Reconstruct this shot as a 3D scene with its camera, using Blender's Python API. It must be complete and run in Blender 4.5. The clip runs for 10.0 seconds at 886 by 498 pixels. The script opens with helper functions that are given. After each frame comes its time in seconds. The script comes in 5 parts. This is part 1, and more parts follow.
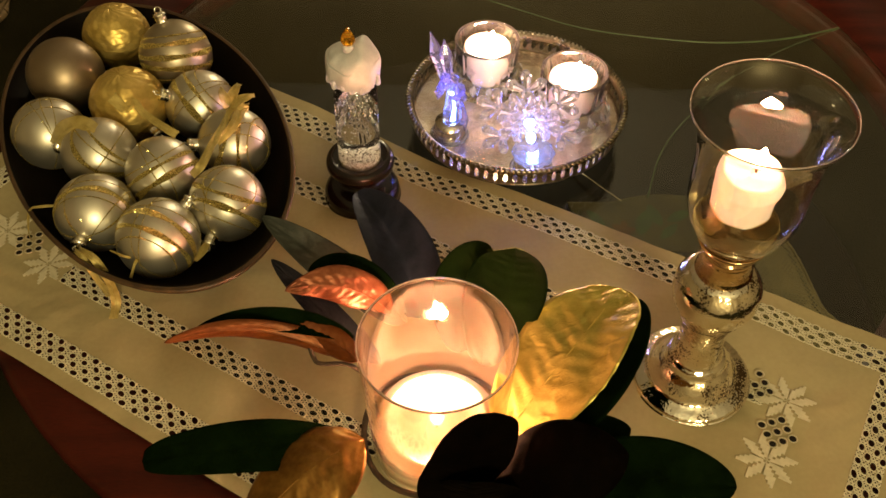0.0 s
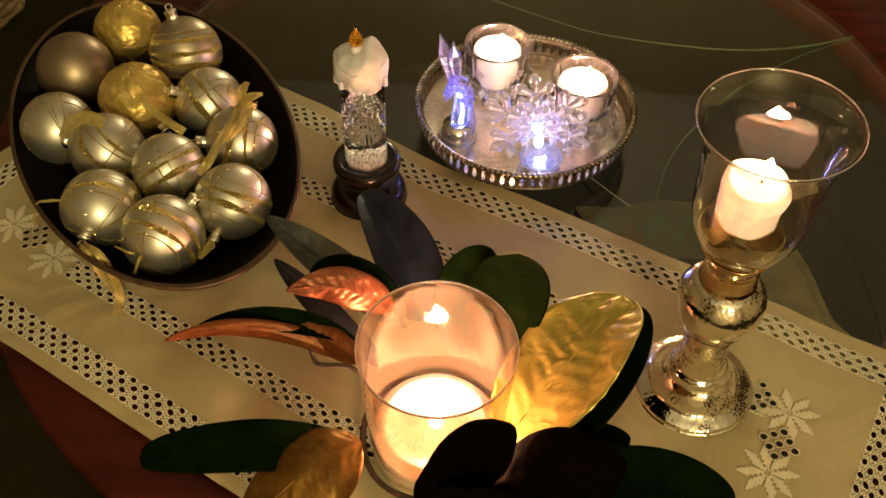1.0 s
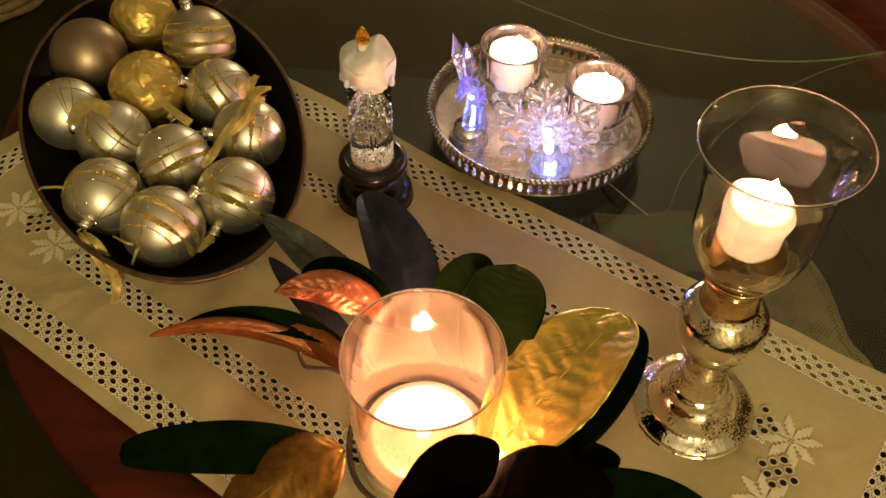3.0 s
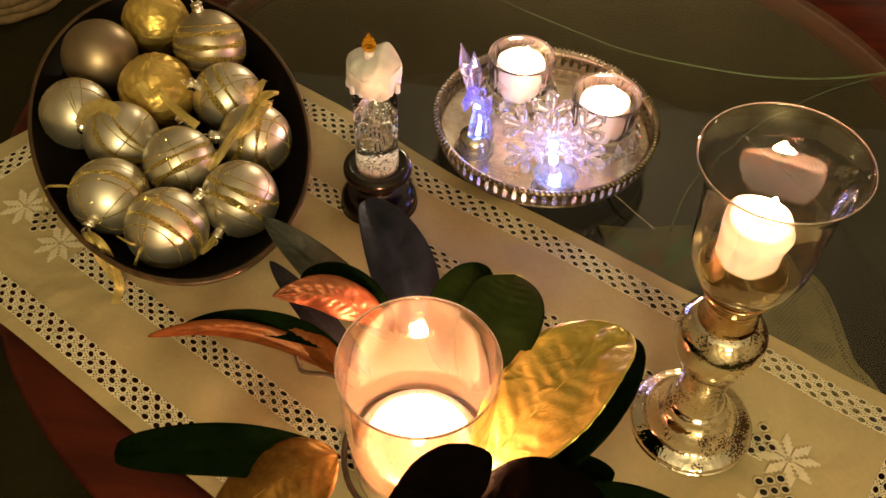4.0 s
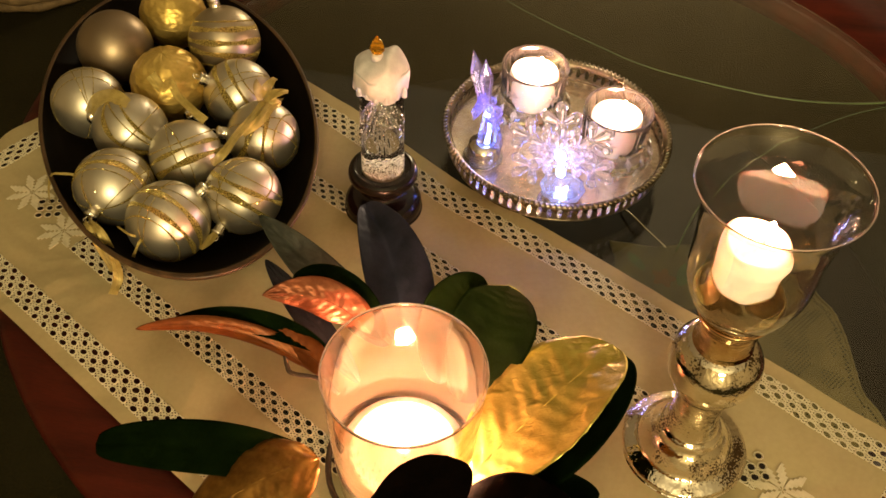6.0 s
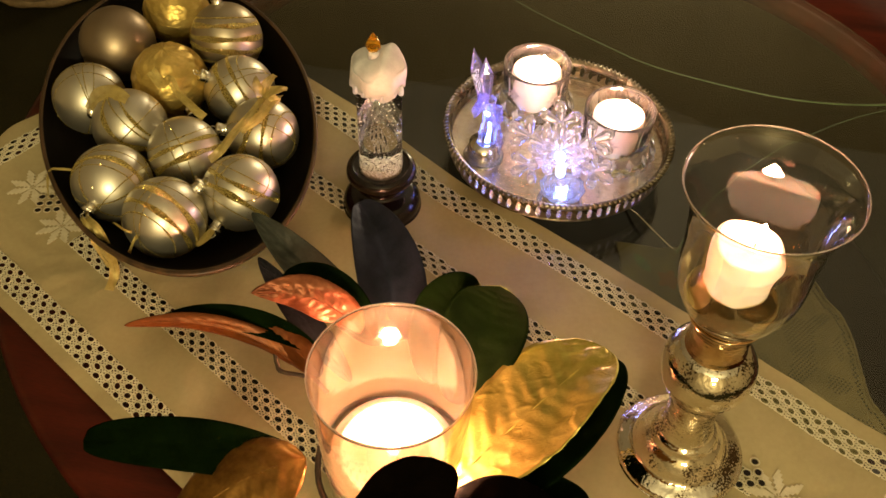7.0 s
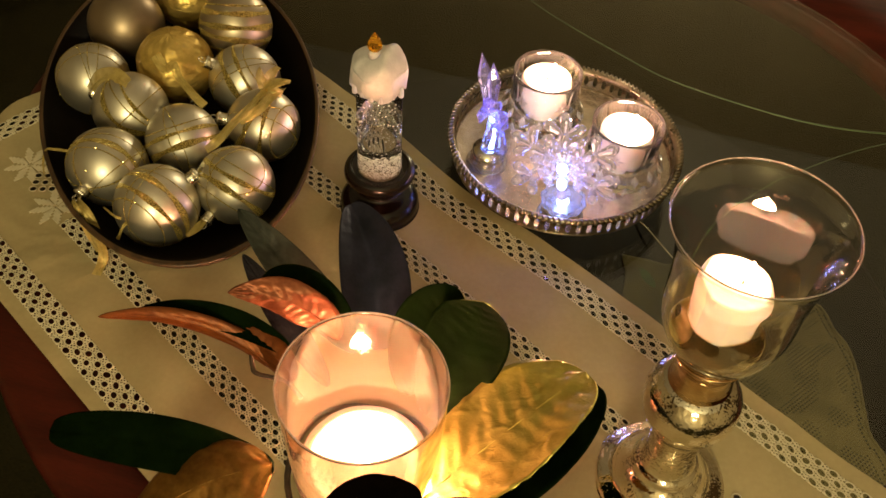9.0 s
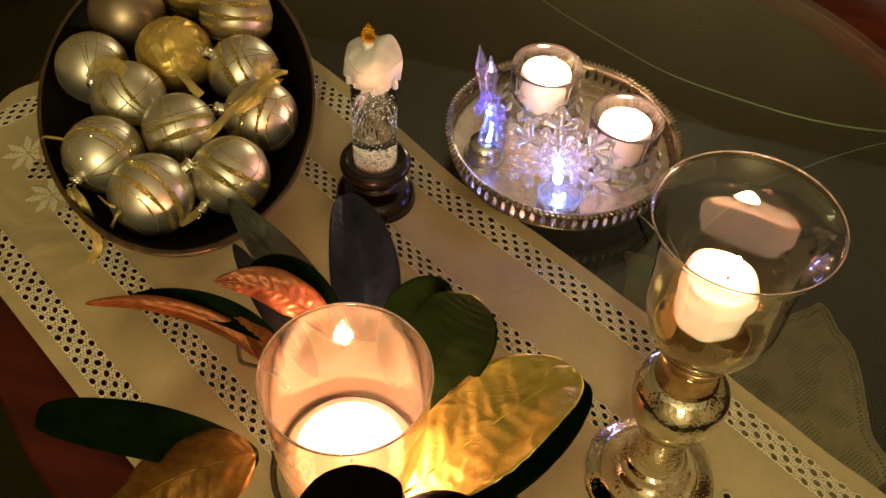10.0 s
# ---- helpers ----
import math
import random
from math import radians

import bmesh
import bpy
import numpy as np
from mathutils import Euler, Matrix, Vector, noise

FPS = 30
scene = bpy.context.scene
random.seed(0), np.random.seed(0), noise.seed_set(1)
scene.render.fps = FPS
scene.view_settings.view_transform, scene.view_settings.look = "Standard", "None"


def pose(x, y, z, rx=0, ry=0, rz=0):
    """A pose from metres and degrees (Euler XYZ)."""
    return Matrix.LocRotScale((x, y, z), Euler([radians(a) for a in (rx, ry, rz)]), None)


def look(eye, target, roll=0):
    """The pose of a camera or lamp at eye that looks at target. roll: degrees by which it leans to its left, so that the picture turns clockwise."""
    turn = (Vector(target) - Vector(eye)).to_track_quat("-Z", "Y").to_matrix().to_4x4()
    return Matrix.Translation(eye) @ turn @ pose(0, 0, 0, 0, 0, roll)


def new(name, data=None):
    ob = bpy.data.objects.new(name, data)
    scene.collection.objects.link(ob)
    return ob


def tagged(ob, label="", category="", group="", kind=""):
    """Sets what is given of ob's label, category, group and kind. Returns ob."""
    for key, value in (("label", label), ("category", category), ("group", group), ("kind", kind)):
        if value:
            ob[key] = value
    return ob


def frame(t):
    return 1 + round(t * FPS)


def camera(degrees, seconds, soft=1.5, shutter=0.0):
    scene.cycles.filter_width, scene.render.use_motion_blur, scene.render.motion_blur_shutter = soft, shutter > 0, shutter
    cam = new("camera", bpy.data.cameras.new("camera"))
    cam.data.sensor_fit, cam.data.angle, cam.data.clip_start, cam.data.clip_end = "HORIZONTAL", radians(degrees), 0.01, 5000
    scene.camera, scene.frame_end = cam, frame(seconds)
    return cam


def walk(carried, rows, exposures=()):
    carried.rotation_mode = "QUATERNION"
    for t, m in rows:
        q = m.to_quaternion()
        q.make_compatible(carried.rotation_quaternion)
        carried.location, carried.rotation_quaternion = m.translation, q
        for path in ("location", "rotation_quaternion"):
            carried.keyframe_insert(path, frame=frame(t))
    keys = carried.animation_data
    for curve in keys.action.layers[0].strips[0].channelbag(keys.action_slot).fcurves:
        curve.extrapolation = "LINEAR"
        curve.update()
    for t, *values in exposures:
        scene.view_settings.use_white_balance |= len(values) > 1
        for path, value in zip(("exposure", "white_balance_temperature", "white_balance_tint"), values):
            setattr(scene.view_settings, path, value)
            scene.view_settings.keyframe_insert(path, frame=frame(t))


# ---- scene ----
cam = camera(54.0, 10.0, soft=1.55)
PATH = [
    (0, (0.004, 0.002, 0.506), (-0.009, 1.311, -1.005), 0.6),
    (0.5, (0.006, 0.002, 0.506), (-0.019, 1.315, -1.003), 1.1),
    (1, (0.009, 0.005, 0.506), (-0.03, 1.314, -1.006), 1.0),
    (1.5, (0.015, 0.011, 0.504), (-0.044, 1.313, -1.013), 0.8),
    (2, (0.021, 0.015, 0.502), (-0.057, 1.314, -1.017), 1.3),
    (2.5, (0.025, 0.019, 0.502), (-0.067, 1.311, -1.021), 1.3),
    (4, (0.035, 0.02, 0.503), (-0.098, 1.325, -1.006), 2.0),
    (4.5, (0.038, 0.022, 0.503), (-0.103, 1.331, -1.003), 2.4),
    (5, (0.042, 0.025, 0.502), (-0.112, 1.334, -1.002), 2.5),
    (5.5, (0.045, 0.026, 0.501), (-0.124, 1.337, -1.0), 3.1),
    (7, (0.064, 0.033, 0.497), (-0.16, 1.331, -1.007), 2.6),
    (7.5, (0.07, 0.039, 0.497), (-0.17, 1.329, -1.012), 2.5),
    (8, (0.076, 0.043, 0.497), (-0.175, 1.329, -1.015), 2.8),
    (8.5, (0.08, 0.048, 0.496), (-0.183, 1.328, -1.018), 3.8),
    (9, (0.08, 0.054, 0.496), (-0.188, 1.326, -1.024), 4.8),
    (9.5, (0.086, 0.056, 0.495), (-0.197, 1.324, -1.025), 4.9),
    (10, (0.094, 0.058, 0.493), (-0.203, 1.315, -1.034), 4.5),
]
walk(cam, [(t, look(eye, target, roll)) for t, eye, target, roll in PATH],
     [(0, -0.04, 6450, 13), (2, -0.03, 6500, 14), (2.5, -0.05, 6500, 14), (4, 0.21, 6640, 17), (5, 0.36, 6720, 19), (5.5, 0.32, 6720, 19), (7, 0.14, 6460, 13), (8, -0.01, 6420, 12), (9, -0.06, 6420, 12), (9.5, -0.01, 6400, 11), (10, -0.09, 6400, 11)])

# ---- light ----
world = bpy.data.worlds.new("dim_room")
scene.world = world
world.use_nodes = True
world.node_tree.nodes["Background"].inputs[0].default_value = (0.9, 0.72, 0.5, 1)
world.node_tree.nodes["Background"].inputs[1].default_value = 0.0015


def lamp(name, kind, m, watts, colour, size):
    data = bpy.data.lights.new(name, kind)
    data.energy, data.color = watts, colour
    if kind == "AREA":
        data.shape, data.size = "DISK", size
    else:
        data.shadow_soft_size = size
    ob = new(name, data)
    ob.matrix_world = m
    return ob


ROOM_LAMP = 80.0
VOTIVE = 1000
lamp("room_lamp", "POINT", pose(0.42, -1.42, 1.05), ROOM_LAMP, (1.0, 0.865, 0.44), 0.20)
# Unseen fill added to light the far wall that the table glass reflects.
lamp("far_fill", "POINT", pose(0.30, 2.50, 0.60), 27.0, (1.0, 0.84, 0.50), 0.08)
CANDLE = (1.0, 0.432, 0.215)

# ---- materials ----


def material(name):
    mat = bpy.data.materials.new(name)
    mat.use_nodes = True
    return mat, mat.node_tree.nodes, mat.node_tree.links, mat.node_tree.nodes["Principled BSDF"]


def put(socket, value):
    socket.default_value = (*value, 1) if socket.type == "RGBA" else value


def surface(name, low, high, rough=(0.5, 0.6), scale=60.0, fine=600.0, bump=0.2, depth=0.0004, metal=0.0, stretch=(1, 1, 1), **more):
    """A base colour that wanders between two tones, with grain at two scales and fine relief."""
    mat, nodes, links, p = material(name)
    where = nodes.new("ShaderNodeTexCoord")
    turn = nodes.new("ShaderNodeMapping")
    turn.inputs["Scale"].default_value = stretch
    links.new(where.outputs["Object"], turn.inputs[0])
    big, small = nodes.new("ShaderNodeTexNoise"), nodes.new("ShaderNodeTexNoise")
    for n, k, d in ((big, scale, 4), (small, fine, 3)):
        n.inputs["Scale"].default_value, n.inputs["Detail"].default_value = k, d
        links.new(turn.outputs[0], n.inputs["Vector"])
    add = nodes.new("ShaderNodeMath")
    add.operation = "MULTIPLY_ADD"
    links.new(small.outputs["Fac"], add.inputs[0])
    add.inputs[1].default_value = 0.35
    links.new(big.outputs["Fac"], add.inputs[2])
    ramp = nodes.new("ShaderNodeValToRGB")
    ramp.color_ramp.elements[0].position, ramp.color_ramp.elements[1].position = 0.48, 0.86
    ramp.color_ramp.elements[0].color, ramp.color_ramp.elements[1].color = (*low, 1), (*high, 1)
    links.new(add.outputs[0], ramp.inputs[0])
    links.new(ramp.outputs[0], p.inputs["Base Color"])
    span = nodes.new("ShaderNodeMapRange")
    span.inputs["To Min"].default_value, span.inputs["To Max"].default_value = rough
    links.new(big.outputs["Fac"], span.inputs[0])
    links.new(span.outputs[0], p.inputs["Roughness"])
    if bump:
        b = nodes.new("ShaderNodeBump")
        b.inputs["Strength"].default_value, b.inputs["Distance"].default_value = bump, depth
        links.new(small.outputs["Fac"], b.inputs["Height"])
        links.new(b.outputs[0], p.inputs["Normal"])
    p.inputs["Metallic"].default_value = metal
    for key, value in more.items():
        put(p.inputs[key.replace("_", " ")], value)
    return mat


def clear(name, tint=(1, 1, 1), ior=1.47, rough=0.0, milky=0.0, wavy=0.0):
    """Clear glass; a diffuse share is mixed in to stand for haze and glow in it."""
    mat, nodes, links, p = material(name)
    put(p.inputs["Base Color"], tint)
    p.inputs["Transmission Weight"].default_value = 1.0 - milky
    p.inputs["Roughness"].default_value, p.inputs["IOR"].default_value = rough, ior
    if wavy:
        where, ripple, b = nodes.new("ShaderNodeTexCoord"), nodes.new("ShaderNodeTexNoise"), nodes.new("ShaderNodeBump")
        ripple.inputs["Scale"].default_value, ripple.inputs["Detail"].default_value = 75, 1.0
        links.new(where.outputs["Object"], ripple.inputs["Vector"])
        b.inputs["Strength"].default_value, b.inputs["Distance"].default_value = wavy, 0.004
        links.new(ripple.outputs["Fac"], b.inputs["Height"])
        links.new(b.outputs[0], p.inputs["Normal"])
    return mat


def crinkled(name, low, high, rough, metal, scale, depth, stretch=(1, 1, 1)):
    """Metal leaf or foil that has been pressed into sharp irregular creases."""
    mat = surface(name, low, high, rough, scale, scale * 9, 0.0, 0.0, metal, stretch)
    nodes, links = mat.node_tree.nodes, mat.node_tree.links
    where, turn = nodes.new("ShaderNodeTexCoord"), nodes.new("ShaderNodeMapping")
    turn.inputs["Scale"].default_value = stretch
    links.new(where.outputs["Object"], turn.inputs[0])
    last = None
    for k, strength in ((1.0, 1.0), (2.7, 0.55), (7.0, 0.30)):
        n = nodes.new("ShaderNodeTexNoise")
        n.noise_type = "RIDGED_MULTIFRACTAL"
        n.inputs["Scale"].default_value, n.inputs["Detail"].default_value = scale * k, 1.5
        n.inputs["Distortion"].default_value = 1.1
        links.new(turn.outputs[0], n.inputs["Vector"])
        b = nodes.new("ShaderNodeBump")
        b.inputs["Strength"].default_value, b.inputs["Distance"].default_value = strength, depth / k
        links.new(n.outputs["Fac"], b.inputs["Height"])
        if last:
            links.new(last.outputs[0], b.inputs["Normal"])
        last = b
    links.new(last.outputs[0], nodes["Principled BSDF"].inputs["Normal"])
    return mat


def glowing(name, colour, strength):
    mat, nodes, links, p = material(name)
    put(p.inputs["Base Color"], colour)
    put(p.inputs["Emission Color"], colour)
    p.inputs["Emission Strength"].default_value = strength
    return mat


def linen(name):
    """Natural linen: a plain weave of two crossed threads, with faint yellowing."""
    mat = surface(name, (0.365, 0.292, 0.152), (0.445, 0.362, 0.198), (0.8, 0.95), 14, 300, 0.0)
    nodes, links = mat.node_tree.nodes, mat.node_tree.links
    where = nodes.new("ShaderNodeTexCoord")
    waves = []
    for way in ("X", "Y"):
        w = nodes.new("ShaderNodeTexWave")
        w.bands_direction = way
        w.inputs["Scale"].default_value, w.inputs["Distortion"].default_value = 420, 1.5
        w.inputs["Detail"].default_value = 1
        links.new(where.outputs["Object"], w.inputs["Vector"])
        waves.append(w)
    add = nodes.new("ShaderNodeMath")
    links.new(waves[0].outputs["Fac"], add.inputs[0])
    links.new(waves[1].outputs["Fac"], add.inputs[1])
    b = nodes.new("ShaderNodeBump")
    b.inputs["Strength"].default_value, b.inputs["Distance"].default_value = 0.35, 0.0003
    links.new(add.outputs[0], b.inputs["Height"])
    rumple = nodes.new("ShaderNodeTexNoise")
    rumple.inputs["Scale"].default_value, rumple.inputs["Detail"].default_value = 11, 2.5
    rumple.inputs["Distortion"].default_value = 0.6
    links.new(where.outputs["Object"], rumple.inputs["Vector"])
    soft = nodes.new("ShaderNodeBump")
    soft.inputs["Strength"].default_value, soft.inputs["Distance"].default_value = 0.75, 0.012
    links.new(rumple.outputs["Fac"], soft.inputs["Height"])
    links.new(soft.outputs[0], b.inputs["Normal"])
    links.new(b.outputs[0], nodes["Principled BSDF"].inputs["Normal"])
    return mat


LINEN = linen("linen")
THREAD = surface("white_thread", (0.56, 0.49, 0.34), (0.66, 0.59, 0.43), (0.8, 0.95), 200, 1500, 0.4)
COTTON = surface("cream_cotton", (0.17, 0.135, 0.055), (0.25, 0.20, 0.09), (0.85, 0.95), 40, 500, 0.6, 0.0015)
MAHOGANY = surface("mahogany", (0.024, 0.0034, 0.0016), (0.066, 0.0092, 0.0040), (0.35, 0.5), 9, 160, 0.08, 0.0003, stretch=(1, 6, 1), Specular_IOR_Level=0.2)
SHELF_WOOD = surface("shelf_wood", (0.006, 0.0035, 0.0018), (0.012, 0.0072, 0.0036), (0.5, 0.65), 7, 120, 0.1, stretch=(6, 1, 1), Specular_IOR_Level=0.08)
FLOOR = surface("carpet", (0.0095, 0.0080, 0.0030), (0.022, 0.0185, 0.0080), (0.9, 1.0), 5, 240, 0.6, 0.003, Specular_IOR_Level=0.03)
PLASTER = surface("plaster", (0.40, 0.33, 0.22), (0.48, 0.40, 0.27), (0.85, 0.95), 3, 90, 0.2, 0.001)
CEILING = surface("ceiling_paint", (0.70, 0.67, 0.60), (0.78, 0.75, 0.68), (0.85, 0.95), 3, 90, 0.2, 0.001)
PANE = clear("table_glass", (0.90, 0.93, 0.87), 1.5)
GLASS = clear("clear_glass", (1, 0.985, 0.97), 1.72, 0.0, 0.0, 0.05)
# Clear tumbler glass; reflected candle glow is put into its warm tint and haze.
WARM_GLASS = clear("candle_glow_glass", (1, 0.82, 0.63), 1.72, 0.05, 0.010, 0.05)
# Rim highlights are put into this pale, slightly diffuse lip.
LIP = clear("highlit_lip", (1, 0.95, 0.88), 1.47, 0.08, 0.10)
CRYSTAL = clear("crystal", (1, 0.99, 0.985), 1.5, 0.0, 0.006)
# Grey tint paints in how dark the clear cuts look against the candle.
DARK_CUT = clear("darkened_cut", (0.36, 0.31, 0.28), 1.3, 0.35, 0.60)
FACET = clear("cut_facet", (0.96, 0.93, 0.90), 1.5, 0.12, 0.16)
LIQUID = clear("glitter_liquid", (0.90, 0.93, 0.94), 1.33, 0.0, 0.004)
# Clear acrylic; the diodes' blue-violet glow is put into both tints.
ACRYLIC = clear("acrylic", (0.86, 0.87, 1.0), 1.46, 0.01, 0.09)
GLOW_ACRYLIC = clear("glow_tinted_acrylic", (0.56, 0.56, 1.0), 1.44, 0.02, 0.07)
AMBER = clear("amber", (1.0, 0.50, 0.03), 1.49, 0.02, 0.06)
FILLER = clear("amber_filler", (0.62, 0.46, 0.22), 1.15, 0.05, 0.025)
GREEN_LINE = surface("green_glass_line", (0.055, 0.09, 0.036), (0.10, 0.16, 0.062), (0.3, 0.4), 40, 300, 0)
WAX = surface("ivory_wax", (0.67, 0.555, 0.485), (0.74, 0.625, 0.555), (0.4, 0.5), 50, 300, 0.1, Subsurface_Weight=1.0, Subsurface_Radius=(0.0080, 0.0050, 0.0044), Subsurface_Scale=1.0)
WAX_DENSE = surface("dense_ivory_wax", (0.64, 0.56, 0.51), (0.71, 0.63, 0.58), (0.4, 0.5), 50, 300, 0.1, Subsurface_Weight=1.0, Subsurface_Radius=(0.0026, 0.0016, 0.0012), Subsurface_Scale=1.0)
FROSTED = surface("frosted_wax", (0.56, 0.55, 0.58), (0.68, 0.66, 0.69), (0.35, 0.5), 160, 700, 0.3, 0.0006, Subsurface_Weight=0.9, Subsurface_Radius=(0.014, 0.013, 0.013), Subsurface_Scale=1.0)
WICK = surface("wick", (0.01, 0.008, 0.006), (0.03, 0.02, 0.015), (0.9, 1), 400, 2000, 0)
SILVER = surface("tarnished_silver", (0.16, 0.13, 0.085), (0.38, 0.325, 0.24), (0.18, 0.38), 40, 500, 0.15, 0.0003, 1.0)
# Darker copy of the silver: shade under the tray put into its colour.
SILVER_SHADED = surface("shaded_silver", (0.035, 0.028, 0.020), (0.090, 0.072, 0.050), (0.3, 0.5), 40, 500, 0.15, 0.0003, 1.0)
SILVER_FLOOR = surface("worn_silver", (0.50, 0.42, 0.33), (0.86, 0.76, 0.62), (0.15, 0.32), 45, 300, 0.35, 0.0006, 0.85)
LACQUER = surface("black_lacquer", (0.003, 0.002, 0.0015), (0.008, 0.005, 0.003), (0.4, 0.55), 20, 300, 0.1, Specular_IOR_Level=0.06)
BOWL_WOOD = surface("bowl_wood", (0.034, 0.018, 0.008), (0.092, 0.047, 0.019), (0.3, 0.45), 30, 400, 0.2, stretch=(1, 5, 1))
CHERRY = surface("dark_cherry", (0.0025, 0.0012, 0.0010), (0.007, 0.0026, 0.0022), (0.15, 0.25), 60, 500, 0.08)
SATIN = surface("champagne_satin", (0.60, 0.555, 0.465), (0.68, 0.635, 0.54), (0.35, 0.42), 30, 1500, 0.05, 0.0002, 0.92)
DUSKY = surface("dusky_satin", (0.42, 0.355, 0.26), (0.49, 0.42, 0.315), (0.35, 0.42), 30, 1500, 0.05, 0.0002, 0.92)
TAUPE = surface("taupe_satin", (0.29, 0.22, 0.15), (0.34, 0.265, 0.185), (0.39, 0.44), 30, 1500, 0.04, 0.0002, 0.92)
GLITTER = surface("gold_glitter", (0.34, 0.25, 0.045), (0.82, 0.66, 0.23), (0.15, 0.4), 1200, 2400, 1.0, 0.0020, 0.8)
FOIL = crinkled("gold_foil", (0.56, 0.385, 0.095), (0.78, 0.57, 0.18), (0.34, 0.46), 0.75, 34, 0.0022, (1, 1, 2.2))
CAP = surface("silver_cap", (0.7, 0.66, 0.58), (0.85, 0.8, 0.7), (0.15, 0.25), 100, 800, 0.1, 0.0002, 1.0)
GOLD_THREAD = surface("gold_thread", (0.34, 0.25, 0.07), (0.52, 0.40, 0.14), (0.4, 0.5), 300, 1600, 0.2, 0.0003, 0.4)
SPARKLE = surface("glitter_grain", (0.75, 0.56, 0.16), (1.0, 0.84, 0.40), (0.12, 0.25), 900, 2000, 0.0, 0.0003, 1.0)
ORGANZA = surface("gold_organza", (0.46, 0.34, 0.09), (0.64, 0.50, 0.17), (0.4, 0.5), 200, 1600, 0.3, 0.0003, 0.4, Alpha=0.72)
LED = glowing("diode_glow", (0.26, 0.40, 1.0), 22)
ROD_GLOW = glowing("rod_glow", (0.20, 0.36, 1.0), 26)
FLAKE = surface("silver_flake", (0.70, 0.70, 0.68), (0.95, 0.95, 0.92), (0.2, 0.4), 900, 2000, 0.0, 0.0003, 0.45)


def mercury(name):
    """Mercury glass: mirror silver with worn patches where the silvering has gone."""
    mat, nodes, links, p = material(name)
    where = nodes.new("ShaderNodeTexCoord")
    big, small = nodes.new("ShaderNodeTexNoise"), nodes.new("ShaderNodeTexNoise")
    for n, k in ((big, 48), (small, 800)):
        n.inputs["Scale"].default_value, n.inputs["Detail"].default_value = k, 6
        links.new(where.outputs["Object"], n.inputs["Vector"])
    add = nodes.new("ShaderNodeMath")
    add.operation = "MULTIPLY_ADD"
    links.new(small.outputs["Fac"], add.inputs[0])
    add.inputs[1].default_value = 0.7
    links.new(big.outputs["Fac"], add.inputs[2])
    ramp = nodes.new("ShaderNodeValToRGB")
    for k, (at, tone) in enumerate(((0.60, (0.96, 0.91, 0.82)), (0.88, (0.88, 0.80, 0.66)), (0.975, (0.82, 0.74, 0.60)), (0.992, (0.10, 0.06, 0.03)))):
        e = ramp.color_ramp.elements[k] if k < 2 else ramp.color_ramp.elements.new(at)
        e.position, e.color = at, (*tone, 1)
    links.new(add.outputs[0], ramp.inputs[0])
    links.new(ramp.outputs[0], p.inputs["Base Color"])
    for socket, clean, cloudy in (("Metallic", 1.0, 0.76), ("Roughness", 0.05, 0.24)):
        worn = nodes.new("ShaderNodeMapRange")
        worn.inputs["From Min"].default_value, worn.inputs["From Max"].default_value = 0.94, 1.05
        worn.inputs["To Min"].default_value, worn.inputs["To Max"].default_value = clean, cloudy
        links.new(add.outputs[0], worn.inputs[0])
        links.new(worn.outputs[0], p.inputs[socket])
    mid = nodes.new("ShaderNodeTexNoise")
    mid.inputs["Scale"].default_value, mid.inputs["Detail"].default_value = 210, 3
    links.new(where.outputs["Object"], mid.inputs["Vector"])
    last = None
    for n, strength, depth in ((big, 0.30, 0.0025), (mid, 0.60, 0.0009)):
        b = nodes.new("ShaderNodeBump")
        b.inputs["Strength"].default_value, b.inputs["Distance"].default_value = strength, depth
        links.new(n.outputs["Fac"], b.inputs["Height"])
        if last:
            links.new(last.outputs[0], b.inputs["Normal"])
        last = b
    links.new(last.outputs[0], p.inputs["Normal"])
    return mat


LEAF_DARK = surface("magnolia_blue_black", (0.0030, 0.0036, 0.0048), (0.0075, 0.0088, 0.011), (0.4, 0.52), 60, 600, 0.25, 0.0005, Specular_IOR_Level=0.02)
LEAF_GREY = surface("magnolia_grey", (0.011, 0.013, 0.010), (0.032, 0.036, 0.028), (0.36, 0.48), 60, 600, 0.25, 0.0005, Specular_IOR_Level=0.32)
MERCURY = mercury("mercury_glass")
COPPER_GLASS = surface("copper_lustre", (0.62, 0.40, 0.20), (0.88, 0.66, 0.40), (0.08, 0.18), 90, 500, 0.15, 0.0004, 1.0)
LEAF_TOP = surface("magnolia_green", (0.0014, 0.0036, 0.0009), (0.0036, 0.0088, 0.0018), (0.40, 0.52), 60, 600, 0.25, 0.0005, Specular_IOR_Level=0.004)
# Brown underside darkened to near black: its backlit shade is in the colour.
LEAF_BACKLIT = surface("magnolia_brown_backlit", (0.0010, 0.0006, 0.0004), (0.0026, 0.0013, 0.0007), (0.7, 0.85), 70, 700, 0.3, 0.0005, Specular_IOR_Level=0.015)
# Green leaf whose blue sheen from the diodes is put into base and specular tint.
LEAF_SHEEN = surface("magnolia_blue_sheen", (0.005, 0.006, 0.009), (0.017, 0.017, 0.031), (0.32, 0.44), 60, 600, 0.25, 0.0005, Specular_IOR_Level=0.45, Specular_Tint=(0.6, 0.6, 1.0))
COPPER = crinkled("copper_paint", (0.135, 0.033, 0.011), (0.26, 0.080, 0.030), (0.34, 0.48), 0.6, 60, 0.0010)
RUST = surface("rust_copper_paint", (0.105, 0.025, 0.004), (0.20, 0.056, 0.008), (0.36, 0.5), 70, 300, 0.25, 0.0008, 0.55)
